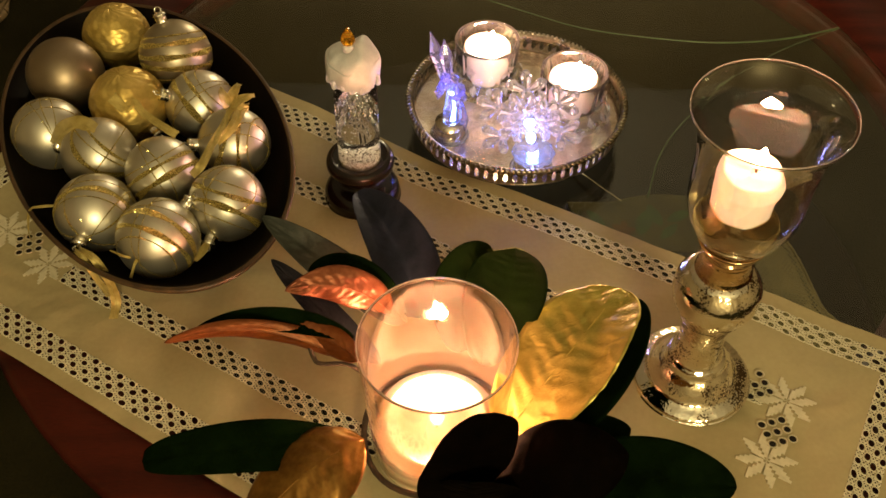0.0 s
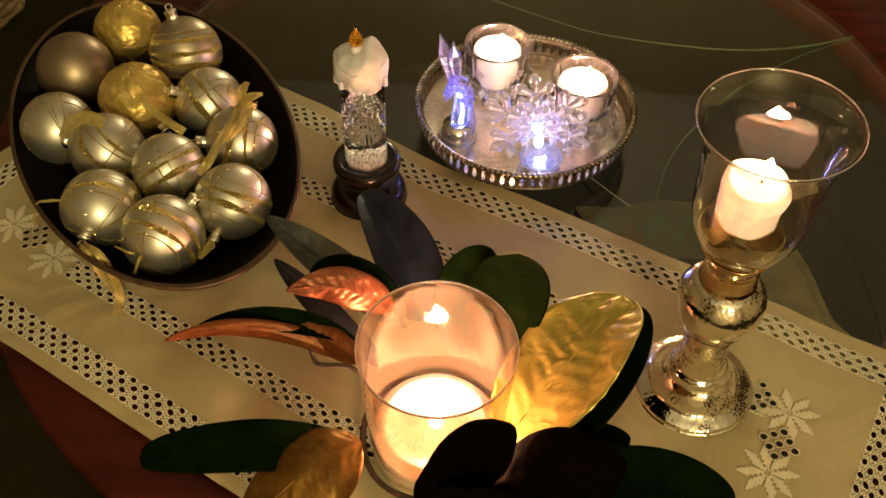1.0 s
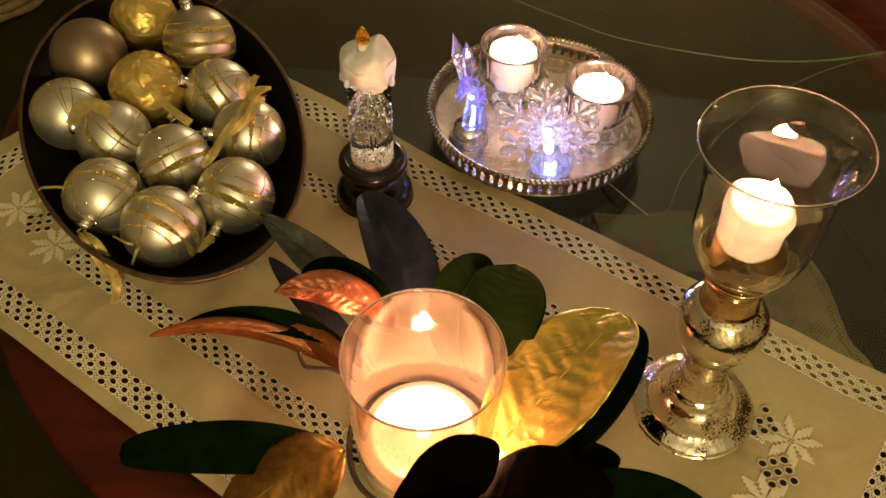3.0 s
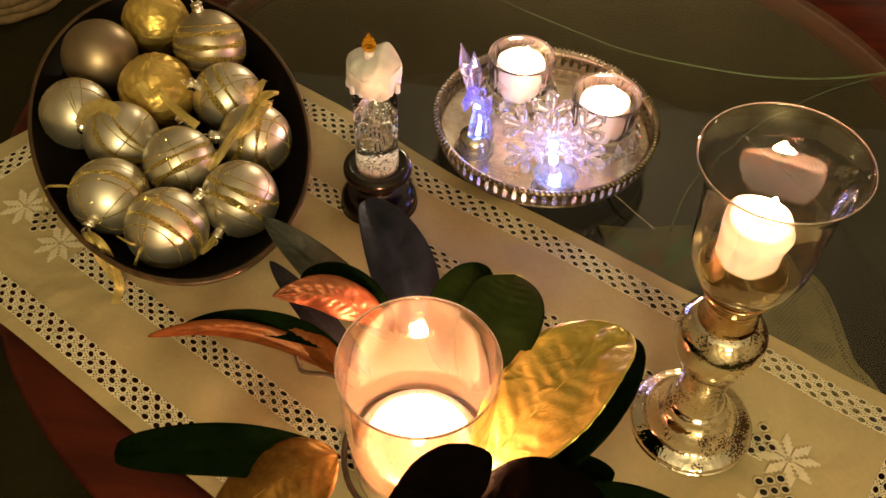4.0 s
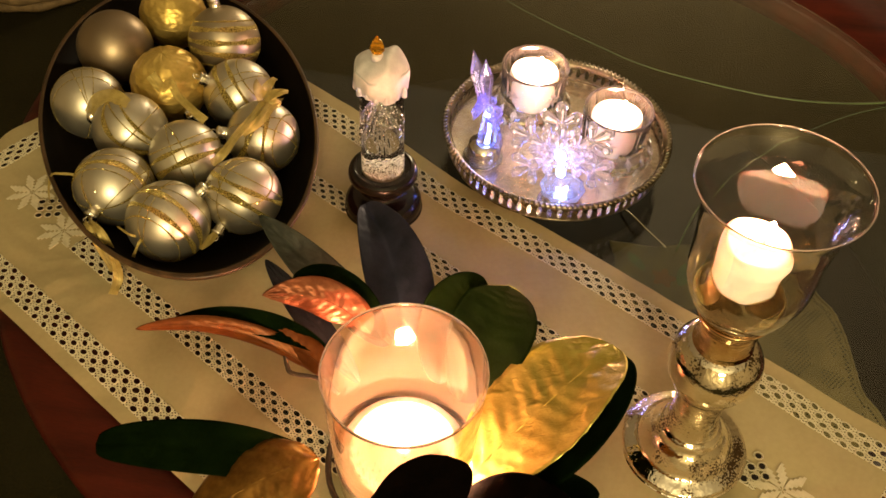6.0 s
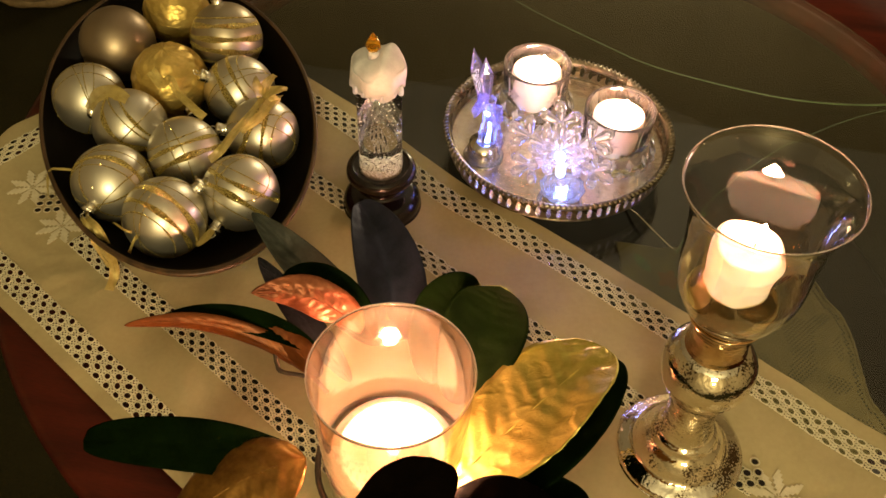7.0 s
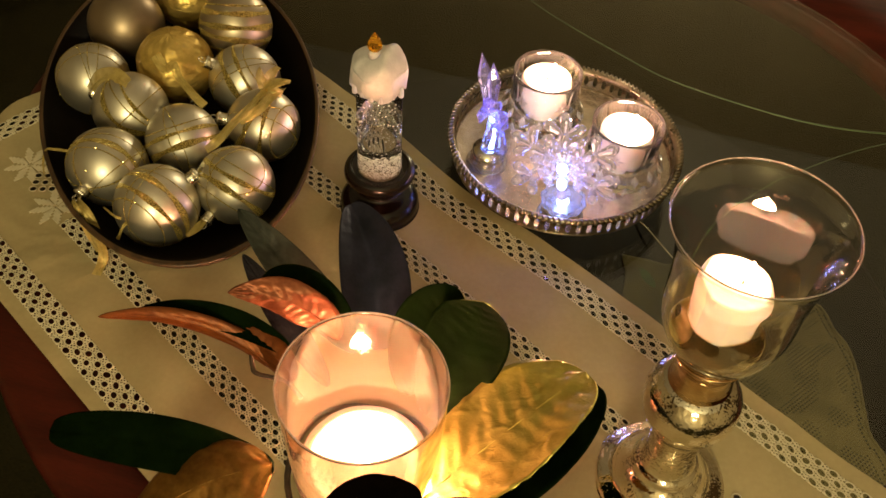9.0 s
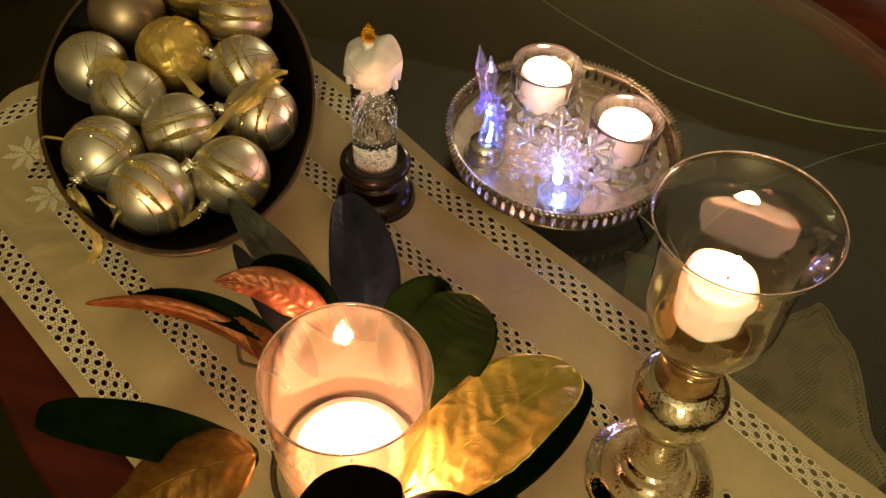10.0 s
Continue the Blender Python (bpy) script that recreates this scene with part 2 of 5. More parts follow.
GOLD = crinkled("gold_paint", (0.50, 0.395, 0.075), (0.68, 0.56, 0.14), (0.28, 0.40), 0.72, 55, 0.0011, (1, 1.6, 1))
BRONZE = crinkled("bronze_paint", (0.17, 0.074, 0.012), (0.36, 0.180, 0.035), (0.30, 0.44), 0.75, 40, 0.0010)
TWIG = surface("twig", (0.022, 0.011, 0.006), (0.06, 0.032, 0.015), (0.7, 0.9), 120, 900, 0.5)
ORANGE = surface("printed_orange", (0.10, 0.042, 0.006), (0.16, 0.07, 0.01), (0.85, 0.95), 60, 600, 0.2)
FABRIC = surface("floral_fabric", (0.045, 0.038, 0.011), (0.105, 0.085, 0.026), (0.85, 0.95), 40, 600, 0.3)
PETAL = surface("printed_leaf", (0.03, 0.06, 0.02), (0.06, 0.11, 0.03), (0.85, 0.95), 60, 600, 0.2)
WICKER = surface("wicker", (0.14, 0.09, 0.04), (0.26, 0.17, 0.08), (0.6, 0.8), 60, 500, 0.4)

# ---- mesh helpers ----


def part(name, bm, mat, parent=None, label="", smooth=True):
    mesh = bpy.data.meshes.new(name)
    bm.normal_update()
    bm.to_mesh(mesh)
    bm.free()
    for m in mat if isinstance(mat, (list, tuple)) else (mat,):
        mesh.materials.append(m)
    if smooth:
        mesh.shade_smooth()
    ob = new(name, mesh)
    ob.parent = parent
    if label:
        ob["label"] = label
    return ob


def base(name, m, label, category, group="", kind=""):
    ob = new(name)
    ob.empty_display_size = 0.02
    ob.matrix_world = m
    return tagged(ob, label, category, group, kind)


def lathe(profile, n=64, closed=False, squash=None):
    """Turns a profile of (radius, height) round the z axis. squash(angle, r, z) may give another radius."""
    bm = bmesh.new()
    rings = []
    for r, z in profile:
        if r < 1e-6:
            rings.append([bm.verts.new((0, 0, z))])
        else:
            ring = []
            for i in range(n):
                a = 2 * math.pi * i / n
                q = squash(a, r, z) if squash else r
                ring.append(bm.verts.new((q * math.cos(a), q * math.sin(a), z)))
            rings.append(ring)
    pairs = list(zip(rings, rings[1:])) + ([(rings[-1], rings[0])] if closed else [])
    for lo, hi in pairs:
        for i in range(n):
            j = (i + 1) % n
            if len(lo) == 1 and len(hi) > 1:
                bm.faces.new((lo[0], hi[j], hi[i]))
            elif len(hi) == 1 and len(lo) > 1:
                bm.faces.new((lo[i], lo[j], hi[0]))
            elif len(lo) > 1:
                bm.faces.new((lo[i], lo[j], hi[j], hi[i]))
    bmesh.ops.recalc_face_normals(bm, faces=bm.faces)
    return bm


def smooth_line(points, steps=8, loop=False):
    """A smooth line through points."""
    pts = [Vector(p) for p in points]
    out, n = [], len(pts)
    for i in range(n if loop else n - 1):
        if loop:
            a, b, c, d = pts[i - 1], pts[i], pts[(i + 1) % n], pts[(i + 2) % n]
        else:
            b, c = pts[i], pts[i + 1]
            a = pts[i - 1] if i else b * 2 - c
            d = pts[i + 2] if i + 2 < n else c * 2 - b
        for k in range(steps):
            t = k / steps
            out.append(0.5 * ((2 * b) + (c - a) * t + (2 * a - 5 * b + 4 * c - d) * t * t + (3 * b - a - 3 * c + d) * t ** 3))
    if not loop:
        out.append(pts[-1])
    return out


def smooth_profile(points, steps=6):
    return [(max(0.0, p.x), p.z) for p in smooth_line([(r, 0, z) for r, z in points], steps)]


def tube(bm, line, radius, sides=8, ends=True):
    """A round cord along a line; radius may be a function of 0..1."""
    line = [Vector(p) for p in line]
    n = len(line)
    side = None
    rings = []
    for i, p in enumerate(line):
        way = (line[min(i + 1, n - 1)] - line[max(i - 1, 0)]).normalized()
        if side is None:
            side = way.orthogonal().normalized()
        side = (side - way * side.dot(way)).normalized()
        up = way.cross(side)
        r = radius(i / (n - 1)) if callable(radius) else radius
        rings.append([bm.verts.new(p + side * r * math.cos(a) + up * r * math.sin(a)) for a in (2 * math.pi * k / sides for k in range(sides))])
    for lo, hi in zip(rings, rings[1:]):
        for k in range(sides):
            j = (k + 1) % sides
            bm.faces.new((lo[k], lo[j], hi[j], hi[k]))
    if ends:
        bm.faces.new(rings[0][::-1])
        bm.faces.new(rings[-1])
    return bm


def ball(bm, m, u=24, v=14):
    bmesh.ops.create_uvsphere(bm, u_segments=u, v_segments=v, radius=1.0, matrix=m)
    return bm


def scaled(x, y, z, a, b, c, rx=0, ry=0, rz=0):
    return pose(x, y, z, rx, ry, rz) @ Matrix.Diagonal((a, b, c, 1))


def box(bm, x, y, z, a, b, c, rz=0):
    bmesh.ops.create_cube(bm, size=1.0, matrix=scaled(x, y, z, a, b, c, 0, 0, rz))
    return bm


# ---- room ----
FLOOR_Z, CEIL_Z = -0.46, 1.95


def plain(name, x, y, z, a, b, c, mat, label, category):
    bm = box(bmesh.new(), 0, 0, 0, a, b, c)
    ob = part(name, bm, mat, smooth=False)
    ob.matrix_world = pose(x, y, z)
    return tagged(ob, label, category, kind="structure")


plain("floor", 0, 0.5, FLOOR_Z - 0.05, 5.4, 5.4, 0.1, FLOOR, "dark olive brown carpeted floor round the table", "floor")
plain("ceiling", 0, 0.5, CEIL_Z + 0.05, 5.4, 5.4, 0.1, CEILING, "plain plaster ceiling in dim light", "ceiling")
for name, x, y, a, b in (("wall_north", 0, 3.15, 5.4, 0.1), ("wall_south", 0, -2.15, 5.4, 0.1), ("wall_east", 2.65, 0.5, 0.1, 5.2), ("wall_west", -2.65, 0.5, 0.1, 5.2)):
    plain(name, x, y, (CEIL_Z + FLOOR_Z) / 2, a, b, CEIL_Z - FLOOR_Z, PLASTER, "plain plaster wall in dim light", "wall")

# ---- round table: wooden rim, glass inset, lower shelf ----
TX, TY, R_OUT, R_IN = 0.0581, 0.6105, 0.46, 0.36
SHELF_Z = -0.25
table = base("round_table", pose(TX, TY, 0), "round mahogany table with a clear glass inset and lower shelf", "table")
rim = [(R_IN, -0.001), (R_OUT - 0.008, -0.001), (R_OUT - 0.003, -0.003), (R_OUT, -0.009), (R_OUT - 0.002, -0.016), (R_OUT - 0.010, -0.021), (R_OUT - 0.014, -0.032), (R_IN - 0.012, -0.034), (R_IN - 0.012, -0.013), (R_IN, -0.013)]
part("rim", lathe(rim, 160, True), MAHOGANY, table, "red-brown polished mahogany rim")
pane = part("glass_inset", lathe([(0, -0.001), (R_IN - 0.004, -0.001), (R_IN - 0.001, -0.004), (R_IN - 0.001, -0.010), (R_IN - 0.003, -0.0125), (0, -0.0125)], 160), PANE, table, "clear faintly green glass inset", smooth=False)
pane.visible_shadow = False
part("lower_shelf", lathe([(0, SHELF_Z), (0.40, SHELF_Z), (0.41, SHELF_Z - 0.008), (0.40, SHELF_Z - 0.02), (0, SHELF_Z - 0.02)], 96), SHELF_WOOD, table, "dark wooden lower shelf")
bearer = part("cross_bearer", box(bmesh.new(), 0, 0, 0, 0.60, 0.040, 0.020), MAHOGANY, table, smooth=False)
bearer.matrix_local = pose(-0.1231, -0.2176, -0.0250, 0, 0, -29.5)
for u in (-0.26, 0.0, 0.26):
    leg = part("leg", lathe(smooth_profile([(0.016, FLOOR_Z), (0.02, FLOOR_Z + 0.03), (0.014, -0.36), (0.022, -0.27), (0.018, -0.2), (0.022, -0.08), (0.018, -0.034)], 4), 20), MAHOGANY, table)
    leg.location = (-0.1231 + 0.870 * u, -0.2176 - 0.492 * u, 0)


def glass_line(points, swell=0.0008):
    bm = tube(bmesh.new(), smooth_line([(x - TX, y - TY, -0.0009) for x, y in points], 10), lambda t: 0.0003 + swell * t, 6)
    part("etched_line", bm, GREEN_LINE, table, "thin green curved line in the glass")


glass_line([(-0.06, 0.86), (0.0, 0.805), (0.086, 0.756), (0.142, 0.731), (0.224, 0.716), (0.28, 0.714), (0.336, 0.723), (0.388, 0.741)])
glass_line([(0.386, 0.739), (0.319, 0.701), (0.26, 0.651), (0.213, 0.599), (0.184, 0.554), (0.165, 0.50)], 0.0003)

# ---- table runner with drawn-thread lace ----
ANGLE = -29.5
UX, UY = math.cos(radians(ANGLE)), math.sin(radians(ANGLE))
U0, U1, V0, V1 = -0.592, 0.140, 0.144, 0.4685
STRIPES = [(0.1535, 0.1725), (0.2085, 0.2250), (0.3715, 0.3880), (0.4375, 0.4565)]
ENDS = [(-0.575, -0.557), (0.098, 0.117)]
CELL_A, CELL_U, CELL_V = 0.0109, 0.0059, 0.00445


def drape(u, v):
    """World place of a point of the runner: soft creases, and a fall over the table's edge."""
    v -= 0.0095 * math.exp(-((u + 0.270) / 0.068) ** 2) * min(1.0, max(0.0, (v - 0.38) / 0.07))
    x, y = u * UX - v * UY, u * UY + v * UX
    z = 0.0022 + 0.0026 * noise.noise((x * 14, y * 14, 0.3)) + 0.0011 * noise.noise((x * 38, y * 38, 2.0)) + 0.0016 * max(0.0, noise.noise((u * 7 + 3.0, v * 22, 5.0))) ** 1.5
    d = math.hypot(x - TX, y - TY)
    over = d - (R_OUT - 0.006)
    if over > 0:
        bend = min(over / 0.03, 1.0)
        k = (R_OUT - 0.006 + 0.03 * math.sin(bend * 1.2) + max(0, over - 0.03) * 0.15) / d
        x, y = TX + (x - TX) * k, TY + (y - TY) * k
        z -= 0.03 * (1 - math.cos(bend * 1.3)) + max(0, over - 0.03) * 0.95
    return (x, y, max(z, 0.0007) if over < 0 else z)


def panel(u0, u1, v0, v1, step=0.006):
    nu, nv = max(1, round((u1 - u0) / step)), max(1, round((v1 - v0) / step))
    bm = bmesh.new()
    grid = [[bm.verts.new(drape(u0 + (u1 - u0) * i / nu, v0 + (v1 - v0) * j / nv)) for j in range(nv + 1)] for i in range(nu + 1)]
    for i in range(nu):
        for j in range(nv):
            bm.faces.new((grid[i][j], grid[i + 1][j], grid[i + 1][j + 1], grid[i][j + 1]))
    return bm


def lace(u0, u1, v0, v1, along=True, seed=1):
    """Netting: a slanted lattice of round holes, with pairs of pinholes in the thread between them."""
    rng = random.Random(seed)
    verts, faces = [], []
    length = (u1 - u0) if along else (v1 - v0)
    width = (v1 - v0) if along else (u1 - u0)
    rows = 4
    sv = width / rows
    cols = max(1, round(length / CELL_A))
    su = length / cols

    def place(s, w):
        return drape(u0 + s, v0 + w) if along else drape(u0 + w, v0 + s)

    def cell(a0, a1, b0, b1, rx, ry, tilt, n):
        """One patch of thread from a0 to a1 and b0 to b1 with an oval hole, its lip raised."""
        cx, cy, hx, hy = (a0 + a1) / 2, (b0 + b1) / 2, (a1 - a0) / 2, (b1 - b0) / 2
        k0 = len(verts)
        for q in range(n):
            a = 2 * math.pi * (q + 0.5) / n
            ca, sa = math.cos(a), math.sin(a)
            m = max(abs(ca), abs(sa))
            verts.append(place(cx + hx * ca / m, cy + hy * sa / m))
            for grow, lift in ((1.3, 0.0009), (1.0, 0.0004)):
                x, y, z = place(cx + max(-hx, min(hx, rx * grow * ca - tilt * ry * sa)), cy + max(-hy, min(hy, ry * grow * sa)))
                verts.append((x, y, z + lift))
        for q in range(n):
            i, j = k0 + 3 * q, k0 + 3 * ((q + 1) % n)
            faces.extend([(i, j, j + 1, i + 1), (i + 1, j + 1, j + 2, i + 2)])

    for r in range(rows):
        shift = (r * CELL_U) % su
        for c in range(-1, cols + 1):
            s0 = c * su + shift
            for at, to, big in ((0.0, 0.60 * su, True), (0.60 * su, su, False)):
                a0, a1 = max(0.0, s0 + at), min(length, s0 + to)
                if a1 - a0 < 0.0010:
                    continue
                b0, b1 = r * sv, (r + 1) * sv
                if big:
                    cell(a0, a1, b0, b1, min((a1 - a0) * 0.40, 0.0025) * rng.uniform(0.85, 1.1), sv * 0.40 * rng.uniform(0.85, 1.08), rng.uniform(-0.2, 0.5), 12)
                else:
                    for f0, f1 in ((0.0, 0.5), (0.5, 1.0)):
                        cell(a0, a1, b0 + sv * f0, b0 + sv * f1, (a1 - a0) * 0.17 * rng.uniform(0.6, 1.2), sv * 0.12 * rng.uniform(0.6, 1.2), 0, 8)
    mesh = bpy.data.meshes.new("lace")
    mesh.from_pydata(verts, [], faces)
    mesh.materials.append(THREAD)
    mesh.shade_smooth()
    return mesh


runner = base("table_runner", pose(0, 0, 0), "cream linen table runner with lace stripes and snowflake embroidery", "table runner")
ins0, ins1 = ENDS[0][1], ENDS[1][0]
C0, C1 = -0.445, 0.036
bands = [V0] + [v for s in STRIPES for v in s] + [V1]
part("hem", panel(U0, U1, bands[0], bands[1]), LINEN, runner)
part("hem", panel(U0, U1, bands[8], bands[9]), LINEN, runner)
for i in (2, 4, 6):
    part("linen_panel", panel(C0, C1, bands[i], bands[i + 1]), LINEN, runner)
part("linen_panel", panel(ins0, C0, bands[2], bands[7]), LINEN, runner)
part("linen_panel", panel(C1, ins1, bands[2], bands[7]), LINEN, runner)
for (v0, v1), seed in zip(STRIPES, range(4)):
    inner = seed in (1, 2)
    ob = new("lace_stripe", lace(C0 if inner else ENDS[0][0], C1 if inner else ENDS[1][1], v0, v1, True, seed))
    ob.parent = runner
for k, (u0, u1) in enumerate(ENDS):
    ob = new("lace_stripe", lace(u0, u1, STRIPES[0][1], STRIPES[3][0], False, 7 + k))
    ob.parent = runner
    e0, e1 = (U0, u0) if k == 0 else (u1, U1)
    part("hem", panel(e0, e1, STRIPES[0][0], STRIPES[3][1]), LINEN, runner)


def star(cx, cy, size):
    """An eight-petalled cross-stitch star: each petal a slanted block of stepped stitches."""
    bm = bmesh.new()
    cu, cv = cx * UX + cy * UY, -cx * UY + cy * UX
    cell = size / 7.4

    def at(p, q, lift):
        x, y, z = drape(cu + p * cell, cv + q * cell)
        return bm.verts.new((x, y, z + lift))

    hub = at(0, 0, 0.0005)
    for k in range(8):
        c, s = math.cos(math.pi / 2 * (k // 2)), math.sin(math.pi / 2 * (k // 2))
        flip = k % 2

        def turned(p, q, lift):
            if flip:
                p, q = q, p
            return at(p * c - q * s, p * s + q * c, lift)

        steps = [(j + 4.2 - 0.3 * (j == 3), 0.76 * (j + e) + 0.30) for j in range(4) for e in (0, 1)]
        steps += [(j + 0.75, 0.76 * (j + e) + 0.30) for j in range(3, -1, -1) for e in (1, 0)]
        top = [turned(p, q, 0.0008) for p, q in steps]
        low = [turned(p, q, 0.0003) for p, q in steps]
        bm.faces.new([hub, *top])
        for e in range(len(top) - 1):
            bm.faces.new((low[e], low[e + 1], top[e + 1], top[e]))
    bmesh.ops.recalc_face_normals(bm, faces=bm.faces)
    part("embroidered_star", bm, THREAD, runner, "white cross-stitched star", smooth=False)


def eyelets(cx, cy, skip=()):
    """A small diamond of worked eyelets."""
    rng = random.Random(7)
    for i in range(-1, 2):
        for j in range(-1, 2):
            if (i, j) in skip:
                continue
            u = cx * UX + cy * UY + (i - j) * 0.0051
            v = -cx * UY + cy * UX + (i + j) * 0.0051
            x, y, z = drape(u, v)
            loop = [(x + 0.0030 * math.cos(t), y + 0.0028 * math.sin(t), z + 0.0012) for t in (2 * math.pi * q / 12 for q in range(13))]
            edge = part("eyelet", tube(bmesh.new(), loop, 0.00035, 5, False), THREAD, runner)
            # Dark disc laid on the cloth to stand for the hole's darkness.
            dark = bmesh.new()
            bmesh.ops.create_circle(dark, cap_ends=True, segments=10, radius=0.0023, matrix=pose(x, y, z + 0.0011, 0, 0, 15) @ Matrix.Diagonal((rng.uniform(0.85, 1.1), rng.uniform(0.8, 1.0), 1, 1)))
            part("eyelet_disc", dark, CHERRY, edge, "dark disc in place of an open eyelet")


for x, y in ((0.2313, 0.3093), (0.2081, 0.2654), (-0.3395, 0.4500), (-0.2970, 0.4170)):
    star(x, y, 0.0190)
eyelets(0.2194, 0.2858)
eyelets(0.2131, 0.3217, ((-1, 1), (-1, 0), (0, 1)))
eyelets(-0.3180, 0.4365)

# ---- oval wooden bowl ----
BX, BY, BANG = -0.2416, 0.5278, -60.3
BA, BB, BZ = 0.184, 0.1055, 0.042
bowl = base("oval_bowl", pose(BX, BY, 0.002, 0, 0, BANG), "dark oval wooden bowl filled with baubles on the runner", "bowl")


def oval(profile, n=96):
    bm = lathe([(r, z) for r, z in profile], n)
    for v in bm.verts:
        v.co.x *= BA
        v.co.y *= BB
    return bm


part("shell", oval([(0, 0.0), (0.62, 0.0), (0.72, 0.004), (0.88, 0.018), (0.965, 0.032), (0.985, 0.038), (1.0, 0.0405), (1.004, 0.042), (0.995, 0.0432), (0.975, 0.0420)]), BOWL_WOOD, bowl, "brown wooden shell and rim")
part("lining", oval([(0.975, 0.0420), (0.955, 0.036), (0.86, 0.021), (0.70, 0.008), (0.6, 0.0055), (0, 0.005)]), LACQUER, bowl, "black lacquered inside")

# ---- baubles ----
# Axes of the camera's view; necks, ribbons and bows are turned to fit it.
VIEW_RIGHT, VIEW_UP, VIEW_BACK = Vector((1, 0, 0)), Vector((0, 0.755, 0.656)), Vector((0, -0.656, 0.755))


def view_way(r, u, b):
    return (VIEW_RIGHT * r + VIEW_UP * u + VIEW_BACK * b).normalized()


def band(bm, way, offset, half, radius, wobble=0.0):
    """A strip round a sphere, in the plane square to way at that offset."""
    side = way.orthogonal().normalized()
    up = way.cross(side)
    n = 56
    rows = []
    for k in range(n):
        a = 2 * math.pi * k / n
        row = []
        for w in (-1, 0, 1):
            d = max(-0.99, min(0.99, offset + half * w * (1 + 0.3 * math.sin(5 * a + offset * 9)) + wobble * math.sin(2 * a)))
            q = math.sqrt(1 - d * d)
            row.append(bm.verts.new((way * d + side * q * math.cos(a) + up * q * math.sin(a)) * (radius + (0.0004 if w == 0 else 0.0001))))
        rows.append(row)
    for k in range(n):
        a, b = rows[k], rows[(k + 1) % n]
        bm.faces.new((a[0], b[0], b[1], a[1]))
        bm.faces.new((a[1], b[1], b[2], a[2]))


def grain(bm, at, out, rng, size):
    """One flake of glitter, tipped at random."""
    tip = (out + Vector((rng.uniform(-0.7, 0.7), rng.uniform(-0.7, 0.7), rng.uniform(-0.7, 0.7)))).normalized()
    e = tip.orthogonal().normalized() * size
    f = tip.cross(e)
    bm.faces.new([bm.verts.new(at + p) for p in (e, f, -e, -f)])


def bauble(place, radius, neck, look_, bands=(), label=""):
    m = Matrix.Translation(place)
    ob = base("bauble", m, label, "bauble", "baubles in the bowl")
    neck = neck.normalized()
    bm = ball(bmesh.new(), Matrix.Diagonal((radius, radius, radius, 1)), *((96, 60) if look_ is FOIL else (48, 28)))
    if look_ is FOIL:
        for v in bm.verts:
            p = v.co.normalized()
            swirl = math.sin(7 * math.atan2(p.y, p.x) + 5 * p.z + 2.5 * noise.noise(p * 2.4))
            v.co *= 0.985 + 0.016 * abs(swirl) + 0.045 * abs(noise.noise(p * 3.1)) + 0.022 * abs(noise.noise(p * 8.0 + Vector((5, 0, 0))))
    part("sphere", bm, look_, ob)
    turn = neck.to_track_quat("Z", "Y").to_matrix().to_4x4()
    cap = lathe([(0.0046, radius - 0.0014), (0.0049, radius - 0.0002), (0.0045, radius + 0.0008), (0.0046, radius + 0.0048), (0.0051, radius + 0.0054), (0.0051, radius + 0.0064), (0.0044, radius + 0.0070), (0.0030, radius + 0.0080), (0, radius + 0.0081)], 48, squash=lambda a, r, z: r * (1 + 0.06 * math.sin(16 * a)))
    # A cap that faces the camera is shrunk to fit its view.
    if neck.dot(VIEW_BACK) > 0.8:
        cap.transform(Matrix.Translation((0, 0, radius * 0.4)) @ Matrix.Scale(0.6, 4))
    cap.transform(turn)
    top = part("cap", cap, CAP if neck.dot(VIEW_BACK) < 0.8 else FOIL, ob, "ribbed metal cap")
    ring = [Vector((0.0028 * math.cos(t), 0, radius + 0.0098 + 0.0024 * math.sin(t))) for t in (2 * math.pi * k / 14 for k in range(15))]
    bm = tube(bmesh.new(), ring, 0.0005, 6, False)
    bm.transform(turn)
    part("loop", bm, CAP, top)
    for way, offset, half in bands:
        bm = bmesh.new()
        band(bm, way, offset, half, radius)
        part("glitter_band", bm, GLITTER, ob)
    if bands:
        rng = random.Random(round(place[0] * 9999))
        bm = bmesh.new()
        for way, offset, half in bands:
            side = way.orthogonal().normalized()
            up = way.cross(side)
            for _ in range(120 + int(3600 * half)):
                a = rng.uniform(0, 6.283)
                d = max(-0.98, min(0.98, offset + half * rng.gauss(0, 0.75)))
                q = math.sqrt(1 - d * d)
                out = way * d + side * q * math.cos(a) + up * q * math.sin(a)
                grain(bm, out * (radius + 0.0003), out, rng, rng.uniform(0.00018, 0.00040))
        for _ in range(60):
            out = Vector((rng.gauss(0, 1), rng.gauss(0, 1), rng.gauss(0, 1))).normalized()
            grain(bm, out * (radius + 0.0002), out, rng, 0.00028)
        tagged(part("glitter", bm, SPARKLE, ob, "loose gold glitter grains", smooth=False), kind="stuff")
    return ob


def bands(rows):
    return [(Vector(way).normalized(), offset, half) for way, offset, half in rows]


